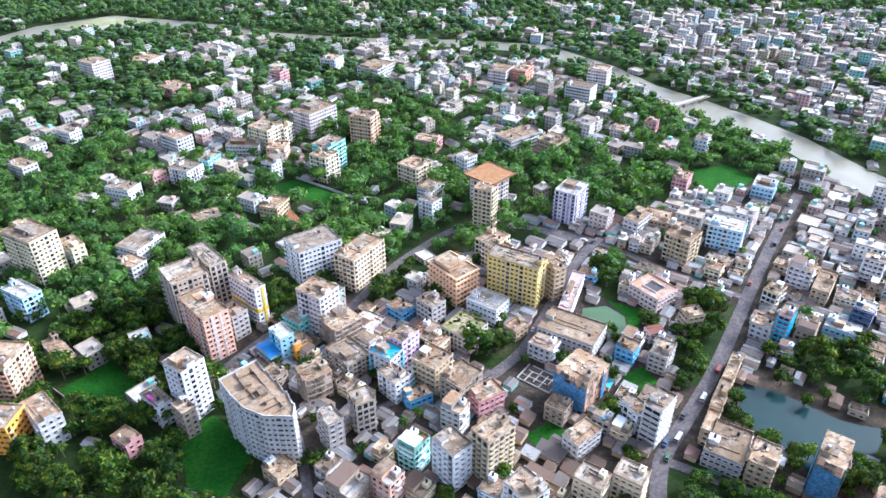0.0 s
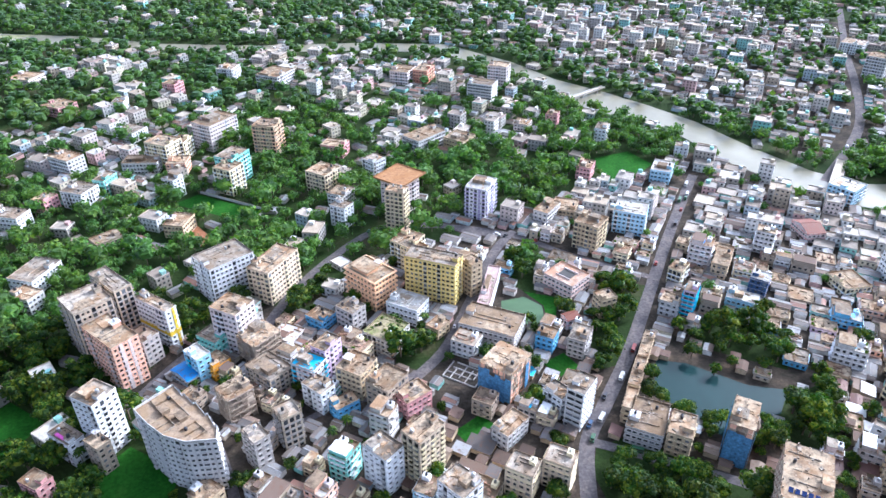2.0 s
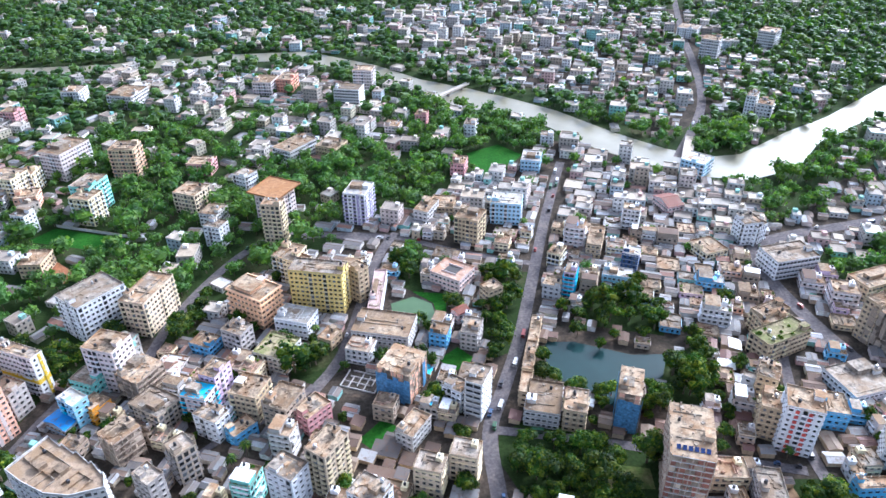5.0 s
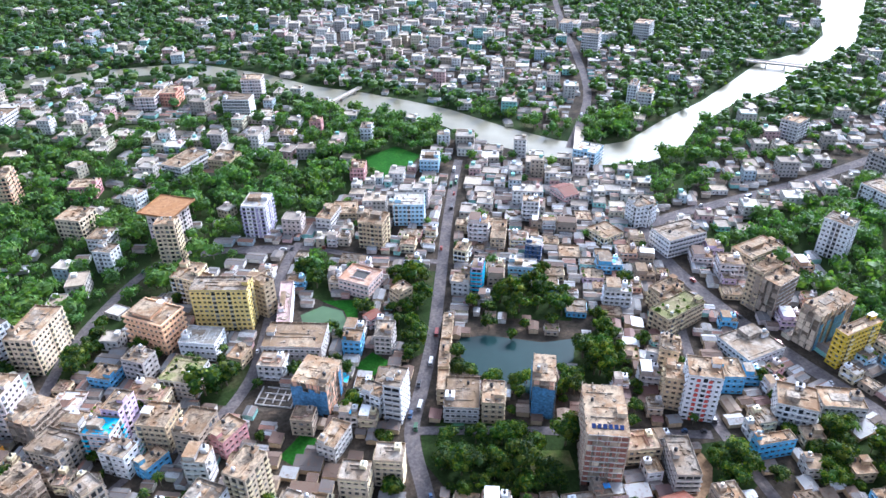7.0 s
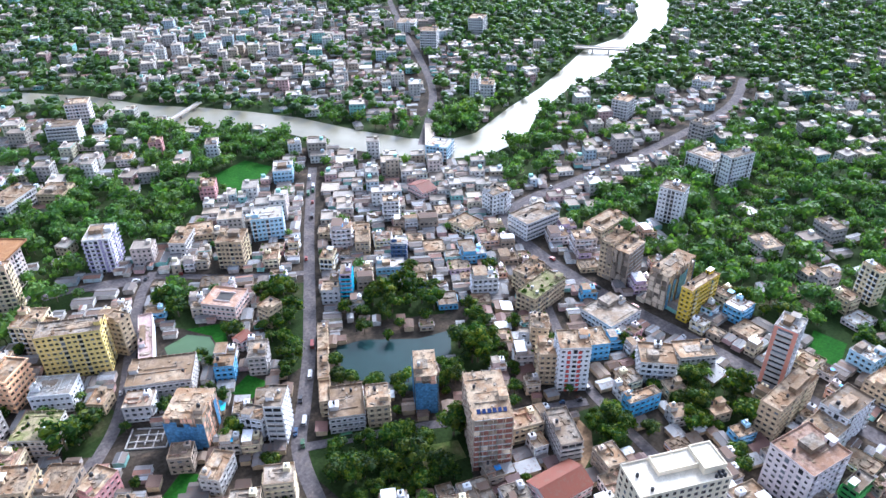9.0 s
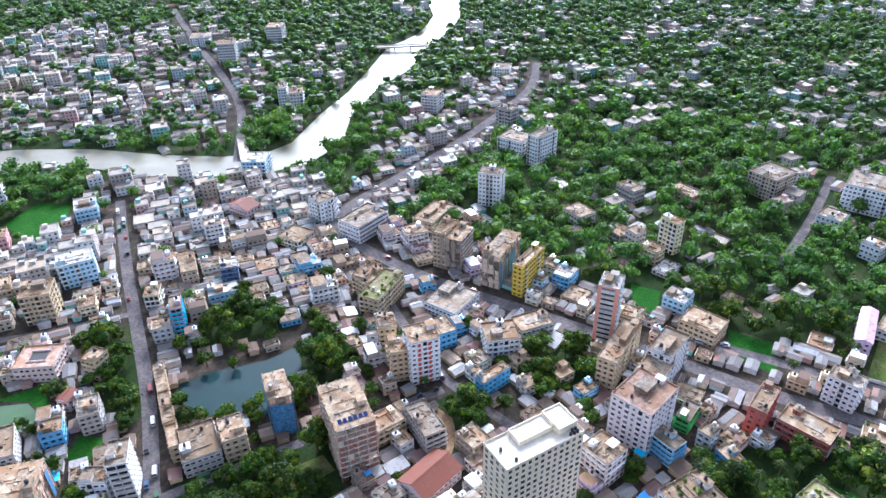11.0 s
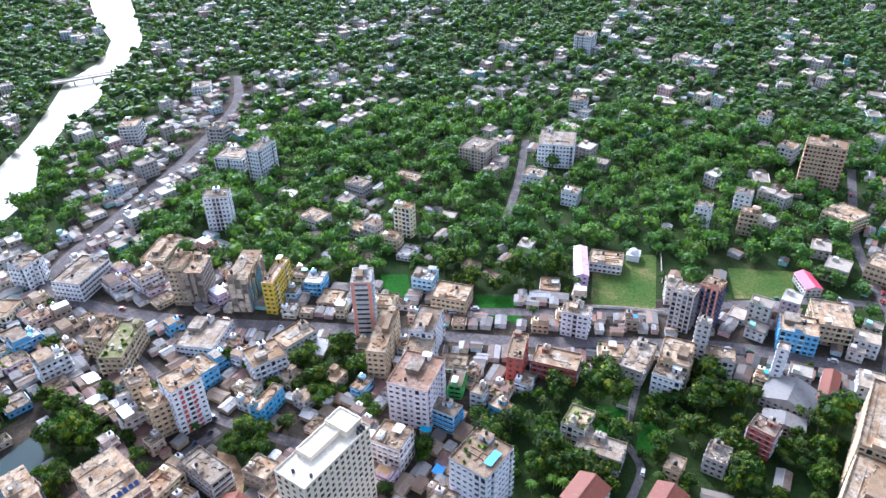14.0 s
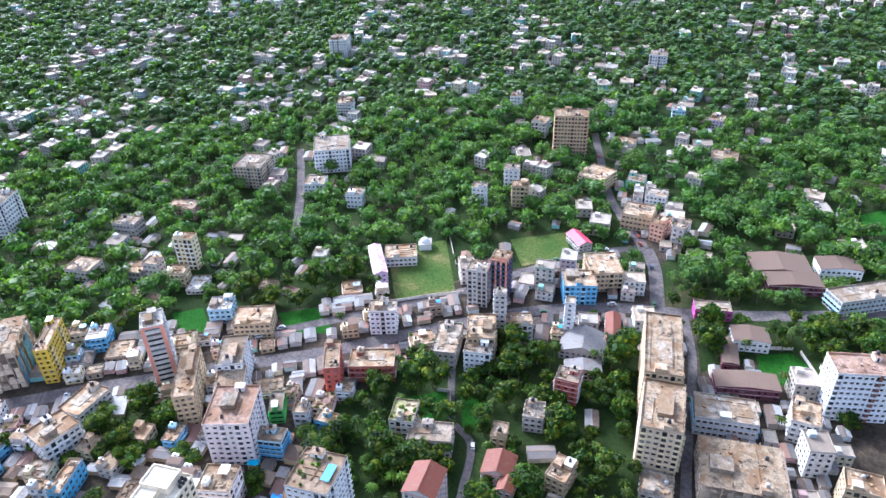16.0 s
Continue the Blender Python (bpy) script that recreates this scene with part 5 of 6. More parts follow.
def bowed_block():
    """The tall grey block with a faceted front and a long stepped, bowed side."""
    cx, cy, h = -77.0, 219.0, 30.0
    n, fh = 10, (h - 0.9) / 10
    root = empty_at("apartment_building", cx, cy, 0)
    tagged(root, "large pale grey apartment block with a faceted front and brown roof", "building")
    lane = [(-95.5, 226.0), (-88.5, 217.0), (-80.5, 208.8), (-71.5, 204.2), (-59.3, 203.6)]      # the straight side and the front
    bow = [(-59.3, 203.6), (-61.0, 211.0), (-65.5, 218.0), (-71.5, 225.5), (-77.0, 231.5), (-82.5, 238.0)]
    outline = [(x - cx, y - cy) for x, y in lane]
    for (xa, ya), (xb, yb) in zip(bow, bow[1:]):         # each bay steps back a little
        a = math.atan2(yb - ya, xb - xa)
        outline.append((xb - cx + 1.1 * math.sin(a), yb - cy - 1.1 * math.cos(a)))
        outline.append((xb - cx, yb - cy))
    body, win, shade, top, par = Shape(), Shape(), Shape(), Shape(), Shape()
    body.prism(outline, 0, h - 0.9)
    top.prism(outline, h - 0.9, h - 0.78)
    for (xa, ya), (xb, yb) in zip(outline, outline[1:] + outline[:1]):
        length, ang = math.hypot(xb - xa, yb - ya), math.atan2(yb - ya, xb - xa)
        nx, ny = math.sin(ang), -math.cos(ang)
        cols = int(length / 2.4)
        for f in range(n):
            body.box((xa + xb) / 2 + nx * 0.04, (ya + yb) / 2 + ny * 0.04, (f + 1) * fh - 0.22, length, 0.1, 0.2, ang)
            for k in range(cols):
                u = (k + 0.5) / cols
                x, y = xa + (xb - xa) * u, ya + (yb - ya) * u
                if k == cols // 2 and length > 8:        # a column of balconies
                    win.box(x + nx * 0.02, y + ny * 0.02, f * fh + 0.3, 2.0, 0.08, 2.2, ang)
                    shade.box(x + nx * 0.5, y + ny * 0.5, f * fh - 0.1, 2.3, 1.0, 0.95, ang, open_bottom=False)
                    continue
                win.box(x + nx * 0.02, y + ny * 0.02, f * fh + 0.9, 1.15, 0.08, 1.4, ang)
                shade.box(x + nx * 0.2, y + ny * 0.2, f * fh + 2.35, 1.5, 0.4, 0.08, ang, open_bottom=False)
    m = len(outline)
    mx, my = sum(q[0] for q in outline) / m, sum(q[1] for q in outline) / m
    for k, z in ((1.0, h - 0.78), (1.0, h + 0.12), (0.98, h + 0.12), (0.98, h - 0.78)):      # one closed low wall
        par.v += [(mx + (x - mx) * k, my + (y - my) * k, z) for x, y in outline]
    for r in range(3):
        par.f += [(r * m + i, r * m + (i + 1) % m, r * m + m + (i + 1) % m, r * m + m + i) for i in range(m)]
        par.m += [0] * m
    part("wall", body, PAINT["whitegrey"], root)
    part("window", win, GLASS, root, "dark window panes", kind="stuff")
    part("sunshade", shade, PAINT["whitegrey"], root, kind="stuff")
    part("roof", top, ROOF["brown"], root)
    part("parapet", par, PAINT["whitegrey"], root)
    cr = random.Random(7)
    turn = math.atan2(28.0, -22.0)                       # the way the block runs
    ux, uy = math.cos(turn), math.sin(turn)
    for k in range(-4, 5):                               # low walls part the roof into yards
        for v0, v1 in ((-10, -4), (-4, 3), (3, 9)):
            for along in (False, True):
                if cr.random() < 0.62:
                    u, v = k * 4.0 + (2.0 if along else 0.0), (v0 + v1) / 2 if not along else v1
                    x, y = u * ux - v * uy, u * uy + v * ux
                    if not all(inside(outline, np.array(x + q * e), np.array(y + q * g)) for q in (-3.0, 0.0, 3.0) for e, g in ((ux, uy), (-uy, ux))):
                        continue
                    s = Shape()
                    s.box(x, y, h - 0.78, 4.2 if along else 0.3, 0.3 if along else v1 - v0, cr.choice((0.5, 0.7, 1.0)), turn)
                    part("roof_wall", s, ROOF[cr.choice(("tan", "tan", "grey"))], root)
    for u, v in ((-2, -1), (7, 2)):
        s = Shape()
        x, y = u * ux - v * uy, u * uy + v * ux
        s.box(x, y, h - 0.78, 4.6, 3.4, 1.9, turn)
        s.box(x, y, h + 1.12, 5.0, 3.8, 0.16, turn, open_bottom=False)
        part("stair_head", s, ROOF["brown"], root)
    for u, v in ((-9, 1), (12, -3)):
        s = Shape()
        x, y = u * ux - v * uy, u * uy + v * ux
        s.cyl(x, y, h - 0.78, 0.7, 1.3, 10)
        s.cyl(x, y, h + 0.52, 0.7, 0.3, 10, top=0.25)
        part("water_tank", s, PLASTIC, root)
    for x, y in ((-88, 226), (-80, 218), (-72, 211), (-82, 230), (-74, 222), (-67, 209)):
        take(x, y, 38, 12, 12)


bowed_block()


# ---- the ordinary houses that fill the quarters ----
def seen(x, y):
    """Whether a spot lies in the part of the town that is built."""
    r, a = math.hypot(x, y), math.degrees(math.atan2(x, y))
    return 120 < r < 1420 and -42 < a < 142 and X0 + 30 < x < X0 + CELL * NX - 30 and Y0 + 30 < y < Y0 + CELL * NY - 30


MADE = {}
HOUSE_KINDS = ["whitegrey", "white", "tan", "grey", "pinkwhite", "cream", "brown", "whitegrey", "tan", "beige", "pink", "greybrown", "white", "brown", "lilac", "beige",
               "whitegrey", "tan", "skyblue", "pinkwhite", "grey", "blue", "brown", "teal", "peach", "beige", "tan", "pinkwhite"]
hr = random.Random(5)


def small_house(kind, w, d, floors, x, y, rot):
    """A plain house: walls, parapet, roof, stair head, tank and windows; alike ones share their meshes."""
    key = (kind, w, d, floors)
    if key in MADE:
        return copy_thing(MADE[key], pose(x, y, 0, 0, 0, rot))
    st, rng = STYLES[kind], random.Random(str(key))
    h, fh = floors * 3.05, 3.05
    root = empty_at("house", x, y, rot)
    tagged(root, f"{WORDS.get(st['wall'], 'plain')} {floors}-storey town house with a stained flat roof", "house", "town houses")
    s = Shape()
    s.box(0, 0, 0, w, d, h)
    part("wall", s, PAINT[st["wall"]], root)
    s = Shape()
    for f in range(floors):            # floor bands and sunshades
        for side in range(4):
            length = w if side % 2 == 0 else d
            px, py, a = on_face(side, w, d, 0, 0.05)
            s.box(px, py, (f + 1) * fh - 0.24, length + 0.1, 0.12, 0.2, a, mat=1)
            px, py, a = on_face(side, w, d, rng.uniform(-0.1, 0.1) * length, 0.3)
            if rng.random() < 0.75:
                s.box(px, py, f * fh + 2.42, length * rng.uniform(0.5, 0.9), 0.6, 0.1, a, mat=1, open_bottom=False)
            if f and rng.random() < 0.3:
                px, py, a = on_face(side, w, d, rng.uniform(-0.2, 0.2) * length, 0.5)
                s.box(px, py, f * fh - 0.1, 3.2, 1.0, 1.0, a, mat=1, open_bottom=False)
    part("sunshade", s, [PAINT[st["wall"]], PAINT[st["accent"]]], root, kind="stuff")
    r = Shape()
    r.box(0, 0, h, w + 0.3, d + 0.3, 0.12, open_bottom=False)
    part("roof", r, ROOF[rng.choice(("tan", "grey", "tan", "tan", "brown", "grey", "white"))], root)
    p = Shape()
    ring(p, w + 0.1, d + 0.1, h + 0.12, rng.choice((0.4, 0.75)), inner=1)
    part("parapet", p, [PAINT[st["wall"]], ROOF[rng.choice(("tan", "grey", "brown"))]], root)
    if floors > 1 and rng.random() < 0.45:
        s = Shape()
        s.box(-w * 0.18, 0, h + 0.12, w * 0.5, d * 0.92, 2.7)
        part("upper_storey", s, PAINT[st["wall"]], root)
        s = Shape()
        s.box(-w * 0.18, 0, h + 2.82, w * 0.5 + 0.5, d * 0.92 + 0.4, 0.15, open_bottom=False)
        part("upper_roof", s, rng.choice((ROOF["tan"], ROOF["grey"], ROOF["brown"], TIN_WHITE, TIN_BROWN)), root)
    s = Shape()
    if rng.random() < 0.5:             # column stubs left for a next storey
        for px in (-0.45, 0, 0.45):
            for py in (-0.45, 0.45):
                s.box(px * w, py * d, h + 0.12, 0.28, 0.28, rng.uniform(0.9, 1.5))
    for _ in range(rng.randint(2, 4)):
        long = rng.random() < 0.5
        s.box(rng.uniform(-0.3, 0.3) * w, rng.uniform(-0.3, 0.3) * d, h + 0.12, w * rng.uniform(0.25, 0.6) if long else 0.2, 0.2 if long else d * rng.uniform(0.25, 0.6), rng.uniform(0.25, 1.0))
    for _ in range(rng.randint(6, 12)):
        s.box(rng.uniform(-0.43, 0.43) * w, rng.uniform(-0.43, 0.43) * d, h + 0.12, rng.uniform(0.4, 1.9), rng.uniform(0.3, 1.4), rng.uniform(0.1, 0.8), rng.uniform(0, 3))
    part("roof_clutter", s, ROOF[rng.choice(("tan", "brown", "grey", "pink"))], root, kind="stuff")
    if rng.random() < 0.3:
        s = Shape()
        s.box(rng.uniform(-0.2, 0.2) * w, -d * 0.25, h + 1.9, w * rng.uniform(0.25, 0.4), d * 0.38, 0.07, open_bottom=False)
        for px in (-0.1, 0.1):
            s.box(px * w, -d * 0.25, h + 0.12, 0.12, 0.12, 1.8)
        part("roof_awning", s, rng.choice((TIN_CYAN, TIN_BLUE, TIN, TIN_BROWN, TIN_WHITE, TIN_RED)), root, "light sheet roof on posts")
    if rng.random() < 0.25:
        s = Shape()
        for _ in range(4):
            bush(s, rng.choice((-0.42, 0.42)) * w, rng.uniform(-0.42, 0.42) * d, h + 0.2, rng.uniform(0.5, 1.0), 16, rng, 0.32)
        part("roof_plant", s, PALM, root, "potted plants along the parapet", kind="stuff")
    if floors > 1:
        s = Shape()
        s.box(w * 0.27, d * 0.22, h + 0.12, 2.6, 3.2, 2.2)
        part("stair_head", s, PAINT[st["accent"]], root)
        t = Shape()
        t.cyl(w * 0.27, d * 0.22, h + 2.32, 0.6, 1.3, 8, top=0.5)
        part("water_tank", t, PLASTIC if rng.random() < 0.6 else STEEL, root)
    win = Shape()
    for side in range(4):
        length = w if side % 2 == 0 else d
        cols = max(1, int(length / 2.7))
        for f in range(floors):
            for k in range(cols):
                px, py, a = on_face(side, w, d, ((k + 0.5) / cols - 0.5) * (length - 0.5), 0.02)
                win.box(px, py, f * fh + 0.95, rng.choice((1.2, 1.5, 1.8)), 0.08, 1.4, a)
    part("window", win, GLASS, root, "dark window panes", kind="stuff")
    MADE[key] = root
    return root


def shed(w, d, h, x, y, rot, roof=None):
    """A low tin-roofed house."""
    lean = int(x * 7 + y * 3) % 5 < 3
    key = ("shed", w, d, h, lean, roof.name if roof else "")
    if key in MADE:
        return copy_thing(MADE[key], pose(x, y, 0, 0, 0, rot))
    root = empty_at("shed", x, y, rot)
    tagged(root, {"tin_brown": "low house with a rusty brown tin roof", "tin_white": "low house with a bright white tin roof", "tin_red": "low house with a rusty red tin roof", "tin_blue": "low house with a blue tin roof", "tin_cyan": "low house with a bright cyan tin roof"}.get(
        roof.name if roof else "", "low house with a weathered grey tin roof"), "house", "tin-roofed houses")
    s = Shape()
    k = [(-w / 2, -d / 2), (w / 2, -d / 2), (w / 2, d / 2), (-w / 2, d / 2)]
    rise = d * 0.14
    if lean:                           # one slope from a higher back wall
        s.v = [(px, py, 0) for px, py in k] + [(px, py, h + (rise if py > 0 else 0)) for px, py in k]
        s.f = [(0, 1, 5, 4), (2, 3, 7, 6), (1, 2, 6, 5), (3, 0, 4, 7)]
    else:
        s.v = [(px, py, z) for z in (0, h) for px, py in k] + [(-w / 2, 0, h + rise), (w / 2, 0, h + rise)]
        s.f = [(0, 1, 5, 4), (2, 3, 7, 6), (1, 2, 6, 9, 5), (3, 0, 4, 8, 7)]
    s.m = [0] * 4
    part("wall", s, PAINT["tan"], root)
    r = Shape()
    if lean:
        a = [(-w / 2 - 0.3, -d / 2 - 0.4, h - 0.05), (w / 2 + 0.3, -d / 2 - 0.4, h - 0.05), (w / 2 + 0.3, d / 2 + 0.3, h + rise + 0.04), (-w / 2 - 0.3, d / 2 + 0.3, h + rise + 0.04)]
        b = [(p[0], p[1], p[2] + 0.08) for p in a]
        r.quad(*b)
        r.quad(*a[::-1])
        for i in range(4):
            r.quad(a[i], a[(i + 1) % 4], b[(i + 1) % 4], b[i])
    else:
        r.gable(w, d, h, rise, over=0.3, thick=0.08)
    for i in range(int(w / 2)):        # stones and boards that hold the sheets down
        r.box((i + 0.3 + 0.4 * (i % 2)) * 2 - w / 2, (-0.22 if i % 3 else 0.2) * d, h + rise * (0.28 if lean and i % 3 else 0.55), 0.5 + 0.3 * (i % 2), 0.35, 0.22)
    part("roof", r, roof or TIN, root, "ribbed metal sheet roof")
    MADE[key] = root
    return root


def grain_of(x, y):
    """How the streets run at a spot: the old quarter, or the quarter by the main road."""
    if 262 < x < 345 and -110 < y < 170:
        return -3
    return -36 if y > 150 or x < 120 else (-22 if x < 300 else -30)


SIZES = [(12, 10), (13, 11), (11, 9), (15, 11), (10, 9), (14, 13)]
LOWS = [(8, 6), (10, 6), (7, 5), (12, 7), (6, 5)]
HOMES = []
# trees that stand alone or in small clumps between the houses
SHORE = [(140, 238), (134, 225), (138, 222), (144, 215), (146, 212), (155, 205), (151, 199), (160, 204), (170, 270), (167, 249), (173, 236), (203, 274), (200, 262), (186, 256),
         (201, 251), (208, 249), (184, 240), (199, 234), (141, 239), (134, 227), (205, 191), (205, 183), (207, 211), (222, 218), (230, 198)]
STREET = [(127, 290), (151, 300), (142, 285), (133, 276), (124, 265), (131, 263), (127, 257), (81, 236), (78, 228), (83, 202), (80, 193), (179, 200), (171, 192), (176, 190),
          (183, 194), (176, 187), (168, 185), (193, 163), (186, 157), (204, 126), (196, 112), (201, 120), (223, 114), (217, 103)]
OLD_QUARTER = [(-30, 246), (-27, 239), (28, 275), (36, 283), (32, 264), (23, 282), (-34, 210), (-20, 199), (-55, 204), (-57, 190), (-57, 229), (35, 233), (3, 185), (-65, 264), (-76, 226)]
GARDENS = [(252, 87), (245, 94), (240, 89), (233, 70), (228, 64), (214, 43), (209, 38), (247, -11), (271, -41), (264, -39), (260, -37), (224, -16), (221, -13), (224, -5),
           (246, -64), (237, -61), (234, -67)]
LONE_PALMS = [(-9, 227), (-16, 223), (248, -21), (244, -21), (236, -28), (226, -70)]
LONE = []
for spots, is_palm in ((SHORE, False), (STREET, False), (OLD_QUARTER, False), (GARDENS, False), (LONE_PALMS, True)):
    for x, y in spots:
        a, b = cell(x, y)
        if not HOUSES[a, b] and not WATER[a, b] and not ROADMASK[a, b]:
            LONE.append((x, y, hr.uniform(0.62, 1.0), is_palm))
            win, m = footprint(x, y, 0, 4.2, 4.2)
            TAKEN[win] |= m
take(378, -70, 0, 14, 14)
take(50, 256, -38, 22, 16)
take(44, 243, -38, 18, 9)
take(172, 249, -40, 34, 9)
take(210, 229, -40, 16, 14)
take(185, 228, -40, 16, 8)


def fill(mask, step, chance, low, tall_max, rmin, rmax, thin=0.0, east=-2000):
    reach = int(1450 / step)
    spots = []
    for i in range(-reach, reach):
        for j in range(-reach, reach):
            u, v = i * step + hr.uniform(-0.22, 0.22) * step, j * step + hr.uniform(-0.22, 0.22) * step
            c, s = math.cos(radians(-36)), math.sin(radians(-36))
            spots.append((u * c - v * s, u * s + v * c))
    hr.shuffle(spots)
    for x, y in spots:
        if not seen(x, y) or not rmin < math.hypot(x, y) < rmax or x < east or hr.random() > chance:
            continue
        a, b = cell(x, y)
        if mask is not None and not mask[a, b]:
            continue
        if mask is None and (IN_URBAN[a, b] or IN_GROVE[a, b] or noise.noise(Vector((x * 0.011, y * 0.011, 3.3))) < hr.uniform(-0.5, 0.4) + thin):
            continue
        rot = grain_of(x, y) + hr.choice((0, 0, 90)) + hr.uniform(-3, 3) + (hr.uniform(-20, 20) if mask is None else 0)
        is_low = hr.random() < low
        w, d = hr.choice(LOWS if is_low else SIZES)
        if not is_free(x, y, rot, w, d, 0.1):
            w, d = hr.choice(LOWS)
            is_low = True
            if not is_free(x, y, rot, w, d, 0.1):
                continue
        HOMES.append((is_low, w, d, 1 if is_low else min(tall_max, hr.choice((1, 1, 2, 2, 2, 3, 3, 4, 5))), x, y, rot))
        take(x, y, rot, w, d, 0.0)


fill(IN_URBAN, 11.5, 0.88, 0.16, 5, 120, 560)
SIZES = [(8, 7), (9, 6.5), (7, 6.5), (10, 7), (7.5, 5.5)]
fill(IN_URBAN, 7.0, 0.9, 0.3, 2, 120, 560)
SIZES = [(12, 10), (13, 11), (11, 9), (15, 11), (10, 9), (14, 13)]
fill(IN_URBAN, 6.0, 0.80, 0.97, 1, 120, 560)
LOWS = [(6, 4.5), (5, 4), (7, 4), (4.5, 3.5)]
fill(IN_URBAN, 4.6, 0.55, 1.0, 1, 120, 480)
LOWS = [(8, 6), (10, 6), (7, 5), (12, 7), (6, 5)]
fill(IN_TOWN, 15.0, 0.58, 0.40, 4, 300, 1200)
fill(IN_TOWN, 8.0, 0.30, 0.97, 1, 300, 1200)
fill(None, 17.0, 0.62, 0.50, 3, 150, 1400, 0.12)
fill(None, 13.0, 0.30, 0.80, 2, 350, 850, 0.05, east=320)


def joined_houses(rows):
    """The houses too far off to be told apart, as one mesh: walls, flat or tin roofs, windows."""
    s = Shape()
    for is_low, w, d, floors, x, y, rot in rows:
        k0, h = len(s.v), floors * 3.05 if not is_low else 2.9
        s.box(0, 0, 0, w, d, h, mat=0)
        if is_low:
            s.gable(w, d, h, d * 0.11, over=0.25, thick=0.08, mat=2)
        else:
            s.box(0, 0, h, w + 0.3, d + 0.3, 0.15, mat=1, open_bottom=False)
            ring(s, w + 0.1, d + 0.1, h + 0.15, 0.6, inner=1)
            if floors > 1:
                s.box(w * 0.25, d * 0.2, h + 0.15, 2.6, 3.0, 2.2, mat=0)
            for side in range(4):
                length = w if side % 2 == 0 else d
                cols = max(1, int(length / 3.0))
                for f in range(floors):
                    for k in range(cols):
                        px, py, a = on_face(side, w, d, ((k + 0.5) / cols - 0.5) * (length - 0.5), 0.02)
                        ux, uy, zz = 0.65 * math.cos(a), 0.65 * math.sin(a), f * 3.05 + 0.95
                        s.quad((px - ux, py - uy, zz), (px + ux, py + uy, zz), (px + ux, py + uy, zz + 1.35), (px - ux, py - uy, zz + 1.35), mat=3)
        c, q = math.cos(radians(rot)), math.sin(radians(rot))
        for i in range(k0, len(s.v)):
            px, py, pz = s.v[i]
            s.v[i] = (x + px * c - py * q, y + px * q + py * c, pz)
    tagged(new("far_houses", s.mesh("far_houses", [TOWN_WALL, TOWN_ROOF, TOWN_TIN, GLASS])), "many small far houses with pale walls and tin or flat roofs", "houses", kind="stuff")


HOMES.sort(key=lambda q: math.hypot(q[4] - 130, q[5] - 110))
quota, rest = {True: 230, False: 235}, []
for home in HOMES:
    is_low, w, d, floors, x, y, rot = home
    if quota[is_low] <= 0:
        rest.append(home)
        continue
    quota[is_low] -= 1
    if is_low:
        shed(w, d, hr.choice((2.6, 3.0)), x, y, rot, hr.choice((None,) * 24 + (TIN_BROWN,) * 11 + (TIN_RED,) * 4 + (TIN_WHITE,) * 3 + ((TIN_BLUE, TIN_CYAN) if w < 7.5 else ())))
    else:
        small_house(hr.choice(HOUSE_KINDS), w, d, floors, x, y, rot)
joined_houses(rest)


def foundation(x, y, rot):
    """Low pale walls of a house just begun, on a muddy plot."""
    root = empty_at("foundation", x, y, rot)
    tagged(root, "low pale foundation walls of a house just begun", "foundation")
    for px, py, lx, ly in ((0, -6, 18, 0.4), (-2, -2, 14, 0.4), (1, 2, 16, 0.4), (0, 6, 14, 0.4), (-9, 0, 0.4, 12), (-5, -2, 0.4, 8), (-1, 1, 0.4, 10), (3, -1, 0.4, 10), (6, 2, 0.4, 8), (9, -3, 0.4, 6)):
        s = Shape()
        s.box(px, py, 0, lx, ly, 0.9 + 0.02 * abs(px))
        part("wall", s, PAINT["grey"], root)


foundation(50, 256, -38)


def dome_house(x, y, rot):
    """A small white prayer house with a dome."""
    root = empty_at("prayer_house", x, y, rot)
    tagged(root, "small white prayer house with a round dome", "building")
    s = Shape()
    s.box(0, 0, 0, 8, 8, 4.2)
    part("wall", s, PAINT["white"], root)
    s = Shape()
    s.box(0, 0, 4.2, 8.6, 8.6, 0.3, open_bottom=False)
    part("roof", s, ROOF["white"], root)
    s = Shape()
    for k in range(6):
        a, b2 = k * math.pi / 12, (k + 1) * math.pi / 12
        s.cyl(0, 0, 4.5 + 3 * math.sin(a), 3 * math.cos(a), 3 * (math.sin(b2) - math.sin(a)), 16, top=3 * math.cos(b2) + 0.001)
    part("dome", s, PAINT["white"], root)
    for k in range(3):
        s = Shape()
        s.box((k - 1) * 2.4, -4.02, 1.0, 1.2, 0.08, 2.0)
        part("window", s, GLASS, root)


dome_house(378, -70, -12)


